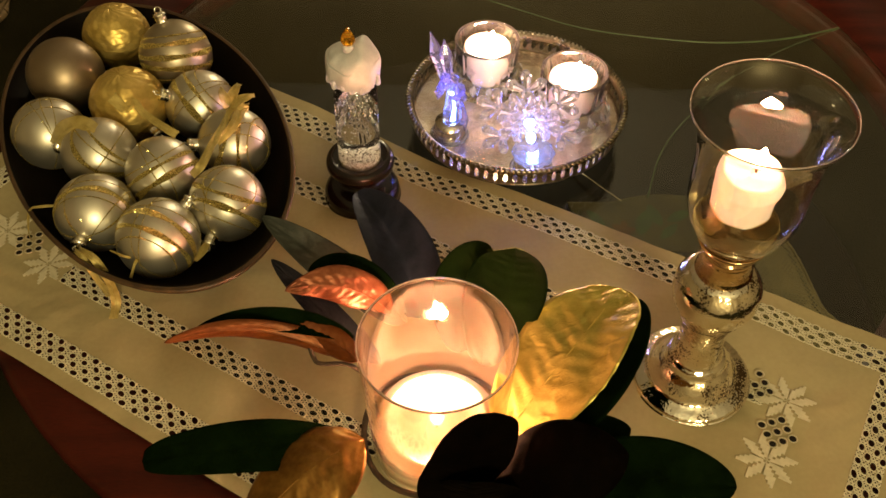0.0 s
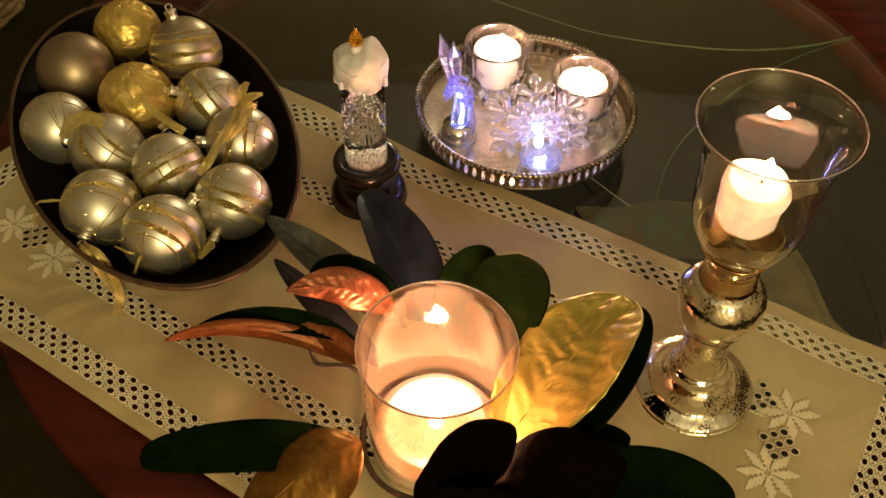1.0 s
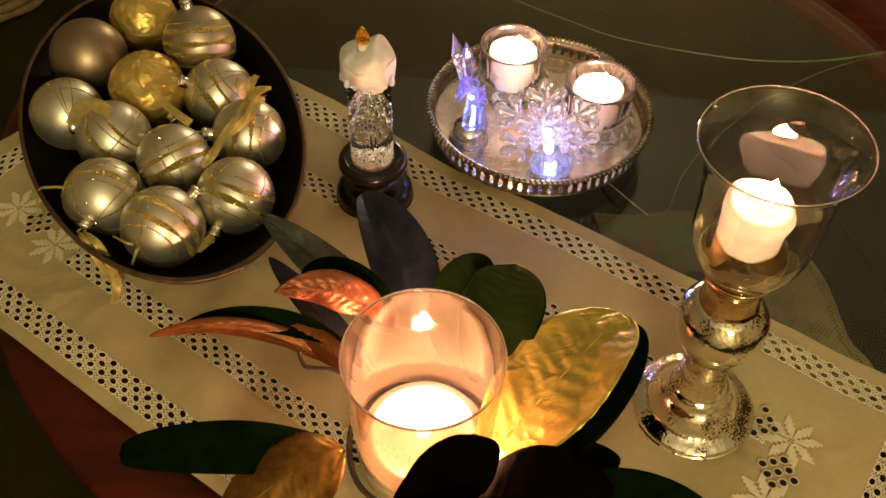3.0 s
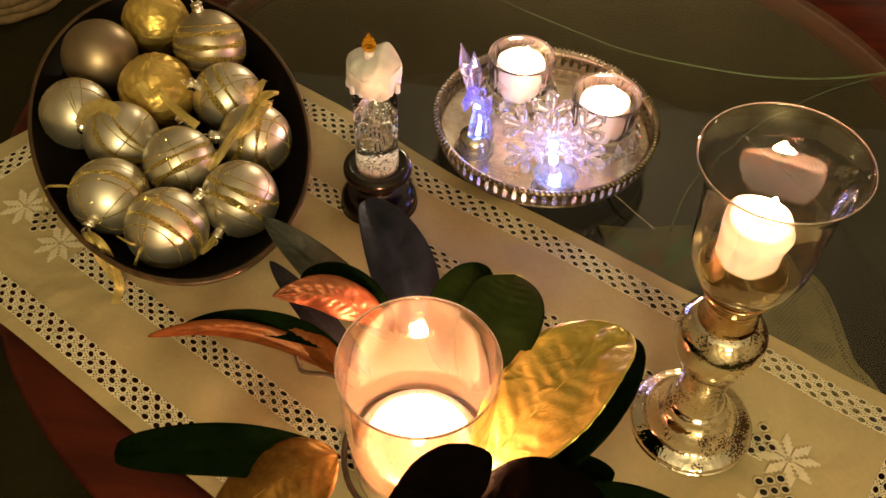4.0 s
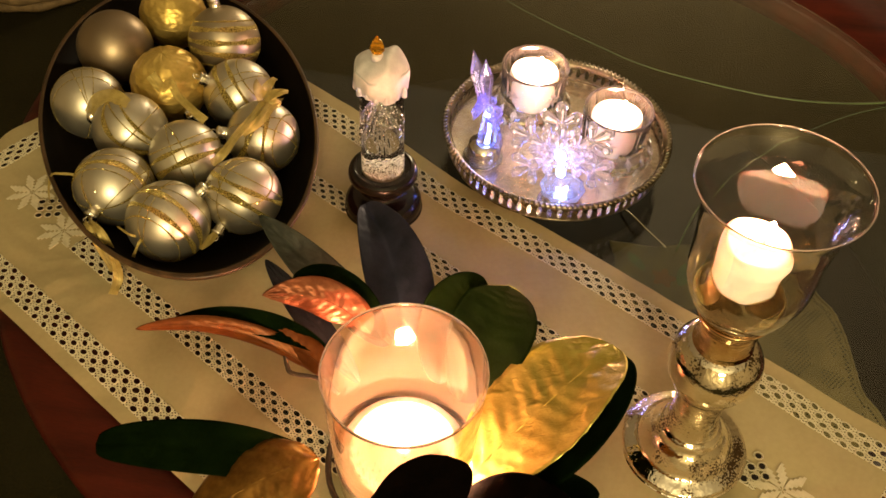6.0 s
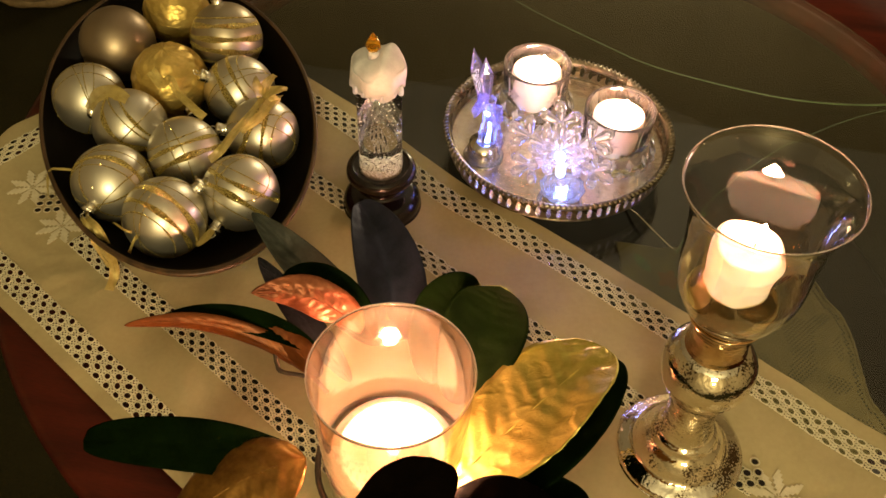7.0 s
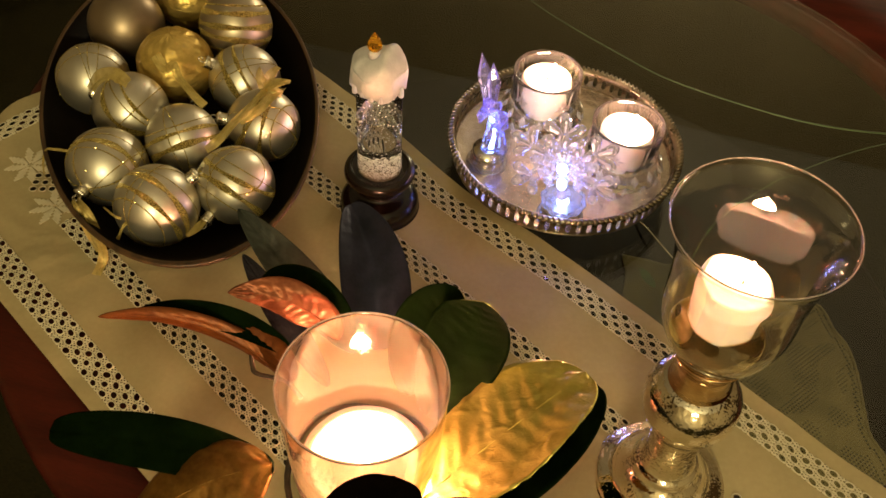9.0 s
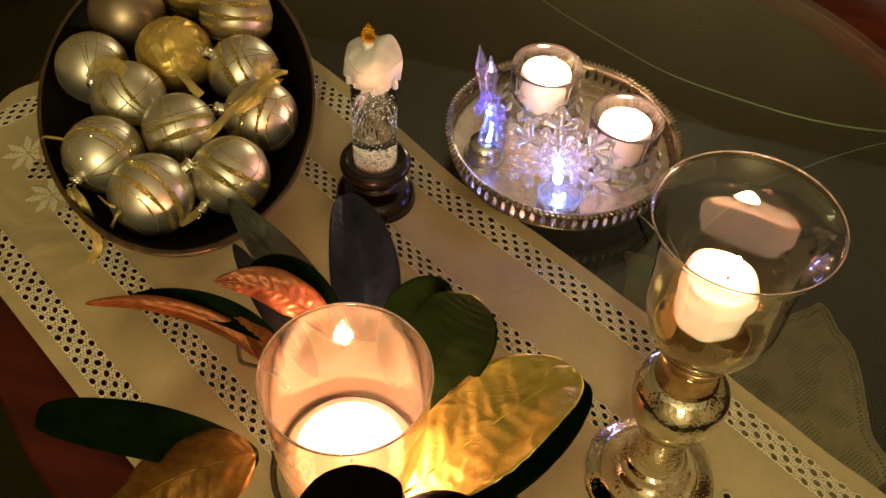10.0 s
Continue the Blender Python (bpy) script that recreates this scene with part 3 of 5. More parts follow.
STRIPED = "champagne satin bauble with gold glitter bands and silver cap"
W = view_way
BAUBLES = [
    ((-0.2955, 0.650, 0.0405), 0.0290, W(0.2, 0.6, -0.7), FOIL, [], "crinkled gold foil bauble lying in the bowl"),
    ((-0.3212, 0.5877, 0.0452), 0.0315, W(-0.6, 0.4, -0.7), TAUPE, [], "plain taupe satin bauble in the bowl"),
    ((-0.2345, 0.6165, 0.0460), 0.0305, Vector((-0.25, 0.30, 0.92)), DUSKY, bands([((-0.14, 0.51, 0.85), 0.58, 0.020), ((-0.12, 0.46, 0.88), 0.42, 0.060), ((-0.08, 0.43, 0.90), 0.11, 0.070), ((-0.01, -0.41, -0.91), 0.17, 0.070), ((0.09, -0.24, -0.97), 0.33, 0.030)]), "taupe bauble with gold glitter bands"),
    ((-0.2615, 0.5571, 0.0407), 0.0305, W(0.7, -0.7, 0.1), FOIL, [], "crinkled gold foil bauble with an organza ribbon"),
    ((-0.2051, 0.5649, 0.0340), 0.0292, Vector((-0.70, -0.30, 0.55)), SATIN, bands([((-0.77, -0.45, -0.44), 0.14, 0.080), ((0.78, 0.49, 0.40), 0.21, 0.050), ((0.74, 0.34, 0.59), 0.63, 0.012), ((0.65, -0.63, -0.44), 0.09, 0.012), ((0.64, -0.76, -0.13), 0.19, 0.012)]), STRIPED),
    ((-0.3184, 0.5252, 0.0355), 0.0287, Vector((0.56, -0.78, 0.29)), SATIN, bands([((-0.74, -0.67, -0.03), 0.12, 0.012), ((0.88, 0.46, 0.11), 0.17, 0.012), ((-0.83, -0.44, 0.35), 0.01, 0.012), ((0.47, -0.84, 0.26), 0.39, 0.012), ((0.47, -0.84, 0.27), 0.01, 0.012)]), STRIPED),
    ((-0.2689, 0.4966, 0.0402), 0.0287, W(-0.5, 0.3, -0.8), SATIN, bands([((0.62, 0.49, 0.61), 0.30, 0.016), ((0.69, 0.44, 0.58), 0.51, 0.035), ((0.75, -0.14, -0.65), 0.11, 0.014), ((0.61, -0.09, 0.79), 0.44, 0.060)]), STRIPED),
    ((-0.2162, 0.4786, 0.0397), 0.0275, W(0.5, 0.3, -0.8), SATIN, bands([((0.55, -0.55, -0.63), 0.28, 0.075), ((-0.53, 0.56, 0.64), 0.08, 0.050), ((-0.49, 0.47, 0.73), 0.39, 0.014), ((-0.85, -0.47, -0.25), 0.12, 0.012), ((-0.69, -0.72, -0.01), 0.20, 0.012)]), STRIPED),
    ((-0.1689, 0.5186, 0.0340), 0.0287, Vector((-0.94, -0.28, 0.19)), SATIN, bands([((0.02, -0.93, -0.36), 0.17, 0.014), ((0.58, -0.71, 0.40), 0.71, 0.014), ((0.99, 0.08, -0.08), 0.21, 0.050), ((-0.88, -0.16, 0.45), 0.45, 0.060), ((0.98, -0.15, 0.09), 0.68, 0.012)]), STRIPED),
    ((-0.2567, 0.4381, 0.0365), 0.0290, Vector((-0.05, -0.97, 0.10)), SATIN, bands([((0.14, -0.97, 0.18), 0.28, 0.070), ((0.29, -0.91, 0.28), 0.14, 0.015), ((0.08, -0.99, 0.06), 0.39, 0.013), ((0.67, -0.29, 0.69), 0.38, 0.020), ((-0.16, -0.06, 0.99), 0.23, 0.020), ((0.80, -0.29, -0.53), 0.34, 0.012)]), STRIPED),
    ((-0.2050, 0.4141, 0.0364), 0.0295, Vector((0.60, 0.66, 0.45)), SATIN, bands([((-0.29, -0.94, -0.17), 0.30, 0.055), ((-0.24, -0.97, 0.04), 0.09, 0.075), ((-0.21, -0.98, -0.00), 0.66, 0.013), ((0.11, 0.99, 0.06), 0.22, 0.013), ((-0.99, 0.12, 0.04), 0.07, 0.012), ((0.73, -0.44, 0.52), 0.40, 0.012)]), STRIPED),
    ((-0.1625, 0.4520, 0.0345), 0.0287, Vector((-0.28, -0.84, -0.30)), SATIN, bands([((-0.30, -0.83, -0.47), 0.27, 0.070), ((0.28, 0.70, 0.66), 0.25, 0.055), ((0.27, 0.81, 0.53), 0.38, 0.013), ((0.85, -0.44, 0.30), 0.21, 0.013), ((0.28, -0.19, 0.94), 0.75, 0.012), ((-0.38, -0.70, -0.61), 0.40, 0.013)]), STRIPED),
]
for spec in BAUBLES:
    bauble(*spec)


def ribbon(points, width, label, twist=0.0):
    """A flat organza ribbon along a line, with drawn gold edges."""
    line = smooth_line(points, 8)
    bm, cords = bmesh.new(), bmesh.new()
    rows = []
    n = len(line)
    for i, p in enumerate(line):
        way = (line[min(i + 1, n - 1)] - line[max(i - 1, 0)]).normalized()
        side = way.cross(VIEW_BACK)
        side = (side.normalized() * math.cos(twist * i / n) + VIEW_BACK * math.sin(twist * i / n)).normalized()
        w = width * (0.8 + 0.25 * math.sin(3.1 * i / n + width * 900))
        rows.append([p + side * w * k / 4 + VIEW_BACK * 0.0006 * math.sin(k * 2 + i * 0.5) for k in range(-2, 3)])
    for a, b in zip(rows, rows[1:]):
        q = [bm.verts.new(v) for v in (*a, *b)]
        for k in range(4):
            bm.faces.new((q[k], q[k + 1], q[k + 6], q[k + 5]))
    bmesh.ops.remove_doubles(bm, verts=bm.verts, dist=0.00001)
    for k in (0, 2, 4):
        tube(cords, [r[k] for r in rows], 0.00022, 5)
    ob = base("ribbon", Matrix.Translation(line[0]), label, "ribbon")
    back = Matrix.Translation(-line[0])
    bm.transform(back)
    cords.transform(back)
    part("weave", bm, ORGANZA, ob)
    part("gold_threads", cords, GOLD_THREAD, ob)
    return ob


GOLD_RIBBON = "sheer gold organza ribbon trailing from a bauble"
B4 = Vector((-0.2615, 0.5571, 0.0407))
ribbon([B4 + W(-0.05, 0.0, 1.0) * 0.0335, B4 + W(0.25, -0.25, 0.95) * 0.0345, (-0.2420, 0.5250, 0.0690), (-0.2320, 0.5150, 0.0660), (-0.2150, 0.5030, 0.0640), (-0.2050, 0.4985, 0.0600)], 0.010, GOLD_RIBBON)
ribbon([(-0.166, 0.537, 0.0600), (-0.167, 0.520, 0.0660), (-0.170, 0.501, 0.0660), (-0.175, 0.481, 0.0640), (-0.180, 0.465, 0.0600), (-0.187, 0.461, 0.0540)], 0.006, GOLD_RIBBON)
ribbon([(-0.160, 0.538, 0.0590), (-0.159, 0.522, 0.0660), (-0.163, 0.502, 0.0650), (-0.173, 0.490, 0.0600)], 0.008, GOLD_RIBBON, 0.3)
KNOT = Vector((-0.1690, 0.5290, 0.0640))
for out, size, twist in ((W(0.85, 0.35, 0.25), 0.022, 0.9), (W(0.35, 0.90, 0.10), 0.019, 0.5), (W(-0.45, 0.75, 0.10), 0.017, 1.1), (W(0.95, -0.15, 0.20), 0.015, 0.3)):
    ribbon([KNOT, KNOT + out * size * 0.4 + VIEW_BACK * 0.004, KNOT + out * size * 0.8 + VIEW_BACK * 0.002, KNOT + out * size - VIEW_BACK * 0.003], 0.0085, "sheer gold organza bow tied at a bauble", twist)
B6 = Vector((-0.2689, 0.4966, 0.0402))
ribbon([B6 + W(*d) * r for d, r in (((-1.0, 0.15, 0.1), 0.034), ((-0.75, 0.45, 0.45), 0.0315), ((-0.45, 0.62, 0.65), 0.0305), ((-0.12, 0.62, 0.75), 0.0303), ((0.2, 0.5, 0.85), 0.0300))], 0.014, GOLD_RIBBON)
ribbon([(-0.2585, 0.404, 0.0320), (-0.255, 0.396, 0.0430), (-0.242, 0.387, 0.0450), (-0.235, 0.382, 0.0280), (-0.234, 0.378, 0.0080), (-0.234, 0.366, 0.0035)], 0.0060, GOLD_RIBBON, 0.6)
ribbon([(-0.2590, 0.403, 0.0320), (-0.258, 0.396, 0.0430), (-0.250, 0.388, 0.0440), (-0.243, 0.383, 0.0250), (-0.240, 0.384, 0.0060)], 0.0050, GOLD_RIBBON, 0.3)
ribbon([(-0.211, 0.398, 0.0360), (-0.218, 0.388, 0.0460), (-0.231, 0.392, 0.0480)], 0.0028, GOLD_RIBBON, 1.0)
ribbon([(-0.211, 0.395, 0.0400), (-0.212, 0.385, 0.0445), (-0.217, 0.379, 0.0340)], 0.0032, GOLD_RIBBON, 0.5)
ribbon([(-0.2813, 0.4338, 0.0480), (-0.2910, 0.4310, 0.0495), (-0.3010, 0.4310, 0.0450), (-0.3100, 0.4310, 0.0200), (-0.3150, 0.4370, 0.0060)], 0.0014, GOLD_RIBBON, 0.5)
ribbon([(-0.172, 0.422, 0.0270), (-0.175, 0.412, 0.0260), (-0.180, 0.403, 0.0270)], 0.006, GOLD_RIBBON, 0.4)

# ---- candles and their flames ----


def flame(place, height, strength, colour=CANDLE):
    ob = base("flame", Matrix.Translation(place), "small bright candle flame burning on its wick", "flame")
    h = height
    part("fire", lathe(smooth_profile([(0, 0), (0.22 * h, 0.14 * h), (0.27 * h, 0.36 * h), (0.17 * h, 0.68 * h), (0, h)], 4), 16), glowing("flame", colour, strength), ob)
    return ob


def candle(name, m, radius, height, label, drips=0, seed=1, dish=0.0025, foot=0.97, wax=None):
    ob = base(name, m, label, "candle")
    rng = random.Random(seed)
    lumps = [rng.uniform(0, 6.28) for _ in range(6)]

    def wavy(a, r, z):
        return r * (1 + drips * 0.03 * sum(math.sin((k + 2) * a + lumps[k]) for k in range(4)) * (0.4 + 0.6 * z / height))

    prof = [(0, 0), (radius * foot, 0), (radius * (foot + 0.03), 0.002), (radius * (1 + foot) / 2, height * 0.22), (radius, height * 0.45), (radius, height - 0.003), (radius * 0.98, height - 0.0008), (radius * 0.93, height), (radius * 0.85, height - dish * 0.6), (radius * 0.5, height - dish), (0, height - dish)]
    part("wax", lathe(prof, 64, squash=wavy), wax or WAX, ob)
    part("wick", tube(bmesh.new(), [(0, 0, height - dish - 0.001), (0.0004, 0, height - dish + 0.003), (0.0016, 0, height - dish + 0.006)], 0.0008, 6), WICK, ob)
    return ob


def vessel(bm, name, mat, parent=None, label=""):
    ob = part(name, bm, mat, parent, label)
    ob.visible_shadow = False
    return ob


# glass tumbler with a broad pillar candle, ringed by magnolia leaves
PX, PY, PZ = -0.0013, 0.2718, 0.0025
tumbler = base("glass_tumbler", pose(PX, PY, PZ), "clear glass tumbler holding a lit pillar candle", "candle holder")
vessel(lathe([(0.0380, 0.0068), (0.0398, 0.0080), (0.03995, 0.0105), (0.0402, 0.0150), (0.0420, 0.0570), (0.04390, 0.1093), (0.04405, 0.1136), (0.0441, 0.1148), (0.0440, 0.1161), (0.0436, 0.1163), (0.0434, 0.1148), (0.04335, 0.1136), (0.04320, 0.1093), (0.0413, 0.0570), (0.0395, 0.0150), (0.03925, 0.0105), (0.0391, 0.0082)], 128, True), "glass_wall", WARM_GLASS, tumbler)
vessel(lathe([(0, 0), (0.0360, 0), (0.0382, 0.0015), (0.0388, 0.0040), (0.0378, 0.0064), (0, 0.0064)], 96), "glass_foot", WARM_GLASS, tumbler, "thick clear glass foot")
part("lip", tube(bmesh.new(), [(0.0438 * math.cos(a), 0.0438 * math.sin(a), 0.1164) for a in (2 * math.pi * k / 96 for k in range(97))], 0.0005, 8, False), LIP, tumbler, "rounded glass lip").visible_shadow = False
pillar = base("pillar_candle", pose(PX, PY, PZ + 0.0066), "broad ivory pillar candle burning inside the glass tumbler", "candle")
part("wax", lathe(smooth_profile([(0, 0), (0.0372, 0), (0.0380, 0.0016), (0.0385, 0.0120), (0.0386, 0.0205), (0.0380, 0.0228), (0.0364, 0.0242), (0.0342, 0.0258), (0.0328, 0.0272), (0.0314, 0.0278), (0.0298, 0.0268), (0.0280, 0.0220), (0.0230, 0.0180), (0.0169, 0.0172), (0, 0.0170)], 4), 96, squash=lambda a, r, z: r * (1 - 0.012 * (0.5 + 0.5 * math.sin(3 * a + 1) * math.sin(5 * a)) * min(1.0, r / 0.03))), WAX, pillar)
part("wick", tube(bmesh.new(), [(0, 0, 0.0160), (0.0004, 0, 0.0200), (0.0016, 0, 0.0245)], 0.0009, 6), WICK, pillar)
flame((PX, PY, PZ + 0.0066 + 0.0280 - 0.004 + 0.0010), 0.0150, 2250)

# ---- magnolia ring ----
ring = base("magnolia_ring", pose(PX, PY, PZ), "wreath of green and gilded magnolia leaves round the tumbler", "candle ring")


def leaf(root, mid, tip, width, face, top, under, cup=0.15, curl=0.0, blunt=0.75, ripple=0.0, seed=0, tipped=0.62, veins=0.0003, fold=0.0):
    """A stiff magnolia leaf: root, middle and tip of its rib, the way its upper side faces, a paint for each side."""
    root, mid, tip = Vector(root), Vector(mid), Vector(tip)
    face = Vector(face).normalized()
    ctrl = mid * 2 - (root + tip) / 2
    nt, ns = 80, 22
    bm = bmesh.new()
    layers = {}
    for layer in (0, 1):
        grid = []
        for i in range(nt + 1):
            t = i / nt
            p = root * (1 - t) ** 2 + ctrl * 2 * t * (1 - t) + tip * t * t
            way = ((ctrl - root) * (1 - t) + (tip - ctrl) * t).normalized()
            side = way.cross(face).normalized()
            up = side.cross(way).normalized()
            w = width / 2 * (math.sin(math.pi * min(1, max(0, t)) ** blunt) ** tipped if 0 < t < 1 else 0)
            w = max(w, 0.0010 * (1 - t) + 0.0002)
            row = []
            for k in range(ns + 1):
                s = 2 * k / ns - 1
                lift = cup * w * (s * s) + fold * w * math.sqrt(s * s + 0.01) + curl * w * s + 0.00045 * math.exp(-(s * 7) ** 2) * (-1)
                lift += ripple * w * math.sin(11 * t + 2.2 * abs(s) + seed) * abs(s) * 0.5
                vein = veins * math.sin(74 * t - 8 * abs(s) + 0.8 * math.sin(7 * t + seed)) * (1 - abs(s)) * min(1, 5 * abs(s))
                vein *= 0.55
                vein += veins * 1.5 * noise.noise((t * 6 + seed, s * 2.2, seed)) + veins * 0.9 * noise.noise((t * 24 - 9 * abs(s) + seed, s * 3.0, seed + 4.0))
                row.append(bm.verts.new(p + side * w * s + up * (lift + vein - layer * 0.0007 * (1 - s ** 8) - layer * 0.0001)))
            grid.append(row)
        layers[layer] = grid
        for i in range(nt):
            for k in range(ns):
                f = (grid[i][k], grid[i][k + 1], grid[i + 1][k + 1], grid[i + 1][k])
                bm.faces.new(f if layer else f[::-1]).material_index = layer
    a, b = layers[0], layers[1]
    for i in range(nt):
        for k in (0, ns):
            bm.faces.new((a[i][k], a[i + 1][k], b[i + 1][k], b[i][k]))
    bm.transform(Matrix.Translation((-PX, -PY, -PZ)))
    bmesh.ops.recalc_face_normals(bm, faces=bm.faces)
    ob = part("leaf", bm, [top, under], ring)
    rib = tube(bmesh.new(), [root * (1 - t) ** 2 + ctrl * 2 * t * (1 - t) + tip * t * t - face * 0.0012 for t in (q / 10 for q in range(10))], lambda t: 0.0005 * (1 - 0.8 * t), 6)
    rib.transform(Matrix.Translation((-PX, -PY, -PZ)))
    part("midrib", rib, under, ob)
    return ob


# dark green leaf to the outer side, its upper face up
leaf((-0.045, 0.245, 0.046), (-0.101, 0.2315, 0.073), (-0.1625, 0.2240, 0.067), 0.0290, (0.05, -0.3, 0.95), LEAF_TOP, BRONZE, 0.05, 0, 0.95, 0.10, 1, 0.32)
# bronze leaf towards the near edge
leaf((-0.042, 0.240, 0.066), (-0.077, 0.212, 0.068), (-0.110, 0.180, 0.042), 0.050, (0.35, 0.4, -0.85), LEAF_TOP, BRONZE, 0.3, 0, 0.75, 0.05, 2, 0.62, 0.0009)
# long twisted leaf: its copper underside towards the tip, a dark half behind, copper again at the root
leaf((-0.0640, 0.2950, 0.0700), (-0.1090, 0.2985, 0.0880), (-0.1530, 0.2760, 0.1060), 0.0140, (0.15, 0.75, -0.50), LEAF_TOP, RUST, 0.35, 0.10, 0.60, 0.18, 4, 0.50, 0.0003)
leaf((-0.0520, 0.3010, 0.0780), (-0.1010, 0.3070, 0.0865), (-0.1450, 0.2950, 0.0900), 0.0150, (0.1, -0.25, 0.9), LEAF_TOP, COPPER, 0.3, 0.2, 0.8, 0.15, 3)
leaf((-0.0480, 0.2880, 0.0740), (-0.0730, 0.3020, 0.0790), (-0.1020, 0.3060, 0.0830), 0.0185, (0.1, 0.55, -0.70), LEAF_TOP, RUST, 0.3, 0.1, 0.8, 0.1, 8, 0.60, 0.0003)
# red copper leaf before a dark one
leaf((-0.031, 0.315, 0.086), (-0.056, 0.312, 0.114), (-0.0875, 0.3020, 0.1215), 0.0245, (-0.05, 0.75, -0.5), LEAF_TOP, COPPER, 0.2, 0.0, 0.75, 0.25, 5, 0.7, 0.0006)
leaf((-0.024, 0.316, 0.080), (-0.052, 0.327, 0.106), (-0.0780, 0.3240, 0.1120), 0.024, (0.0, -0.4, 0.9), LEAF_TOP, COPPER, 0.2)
# narrow leaves: a grey one, one with the diodes' sheen coloured in, a dark one
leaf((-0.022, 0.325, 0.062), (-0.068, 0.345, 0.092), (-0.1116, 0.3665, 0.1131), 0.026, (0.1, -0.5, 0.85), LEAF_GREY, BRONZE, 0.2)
leaf((-0.014, 0.330, 0.060), (-0.030, 0.373, 0.078), (-0.0585, 0.4145, 0.0870), 0.042, (0.20, -0.45, 0.8), LEAF_SHEEN, BRONZE, 0.10, 0, 0.72, 0, 6, 0.5, fold=0.45)
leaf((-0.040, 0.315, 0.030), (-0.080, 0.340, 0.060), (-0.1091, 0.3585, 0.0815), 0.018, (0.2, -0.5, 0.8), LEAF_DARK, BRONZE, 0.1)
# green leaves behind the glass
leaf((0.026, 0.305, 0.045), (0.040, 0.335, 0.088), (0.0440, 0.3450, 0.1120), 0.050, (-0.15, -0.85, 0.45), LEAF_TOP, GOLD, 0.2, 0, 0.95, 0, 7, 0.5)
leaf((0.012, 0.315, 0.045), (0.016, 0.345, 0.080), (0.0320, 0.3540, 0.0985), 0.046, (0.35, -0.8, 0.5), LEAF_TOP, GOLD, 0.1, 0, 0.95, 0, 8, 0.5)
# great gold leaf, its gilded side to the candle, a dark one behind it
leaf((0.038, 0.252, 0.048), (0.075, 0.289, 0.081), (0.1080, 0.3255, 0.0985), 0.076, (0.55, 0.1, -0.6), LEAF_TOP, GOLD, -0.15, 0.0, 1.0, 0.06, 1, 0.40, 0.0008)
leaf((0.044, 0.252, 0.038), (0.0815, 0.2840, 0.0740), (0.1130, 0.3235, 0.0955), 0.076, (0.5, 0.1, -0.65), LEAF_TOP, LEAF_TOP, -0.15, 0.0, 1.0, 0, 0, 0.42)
# dark leaves on the near side, backlit shade put into the undersides' colour
leaf((0.006, 0.218, 0.040), (0.0155, 0.2205, 0.078), (0.0295, 0.2300, 0.1160), 0.050, (-0.25, 0.85, -0.10), LEAF_TOP, LEAF_BACKLIT, -0.05, 0.0, 1.0, 0.05, 9, 0.27, 0.0005)
leaf((0.020, 0.221, 0.028), (0.022, 0.214, 0.052), (0.0180, 0.2090, 0.0800), 0.050, (0.05, 0.9, 0.3), LEAF_TOP, LEAF_BACKLIT, 0.15, 0.0, 1.0, 0, 4, 0.42)
leaf((0.030, 0.226, 0.050), (0.066, 0.220, 0.080), (0.1030, 0.2280, 0.0780), 0.050, (-0.1, 0.3, -0.9), LEAF_TOP, LEAF_BACKLIT, 0.2, 0, 0.9, 0, 2, 0.5)
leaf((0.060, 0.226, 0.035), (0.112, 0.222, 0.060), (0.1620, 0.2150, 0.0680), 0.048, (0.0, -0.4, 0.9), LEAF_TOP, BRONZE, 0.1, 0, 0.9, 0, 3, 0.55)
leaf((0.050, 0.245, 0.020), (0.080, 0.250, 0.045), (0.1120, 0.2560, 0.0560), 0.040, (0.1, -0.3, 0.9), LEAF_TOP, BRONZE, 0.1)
hoop = [(0.0455 * math.cos(t), 0.0455 * math.sin(t), 0.018 + 0.004 * math.sin(3 * t)) for t in (2 * math.pi * k / 40 for k in range(41))]
part("hoop", tube(bmesh.new(), hoop, 0.0019, 8, False), TWIG, ring, "brown twisted twig hoop")
twig = [Vector(p) - Vector((PX, PY, PZ)) for p in ((-0.0785, 0.2985, 0.0710), (-0.0760, 0.2935, 0.0680), (-0.0715, 0.2895, 0.0675), (-0.0550, 0.2895, 0.0670), (-0.0440, 0.2860, 0.0600))]
part("twig", tube(bmesh.new(), smooth_line(twig, 6), 0.0014, 8), TWIG, ring)

# ---- hurricane candle holder of mercury glass ----
HX, HY = 0.1695, 0.3285
LEAN_X, LEAN_Y = 1.3, -3.1
hm = pose(HX, HY, 0.0035, LEAN_X, LEAN_Y, 0)
hurricane = base("hurricane_holder", hm, "mercury glass candlestick with a clear flared hurricane cup", "candle holder")
stem = smooth_profile([(0.0, 0.0), (0.0365, 0.0), (0.0384, 0.0014), (0.0379, 0.0031), (0.0350, 0.0047), (0.0312, 0.0064), (0.0288, 0.0084), (0.0268, 0.0126), (0.0236, 0.0184), (0.0200, 0.0230), (0.0188, 0.0270), (0.0162, 0.0300), (0.0150, 0.0360), (0.0143, 0.0460), (0.0150, 0.0580), (0.0172, 0.0700), (0.0208, 0.0780), (0.0245, 0.0870), (0.0258, 0.0960), (0.0245, 0.1050), (0.0195, 0.1125), (0.0155, 0.1150)], 5)
part("stem", lathe(stem, 72), MERCURY, hurricane, "blotched mirror-silver stem and foot")
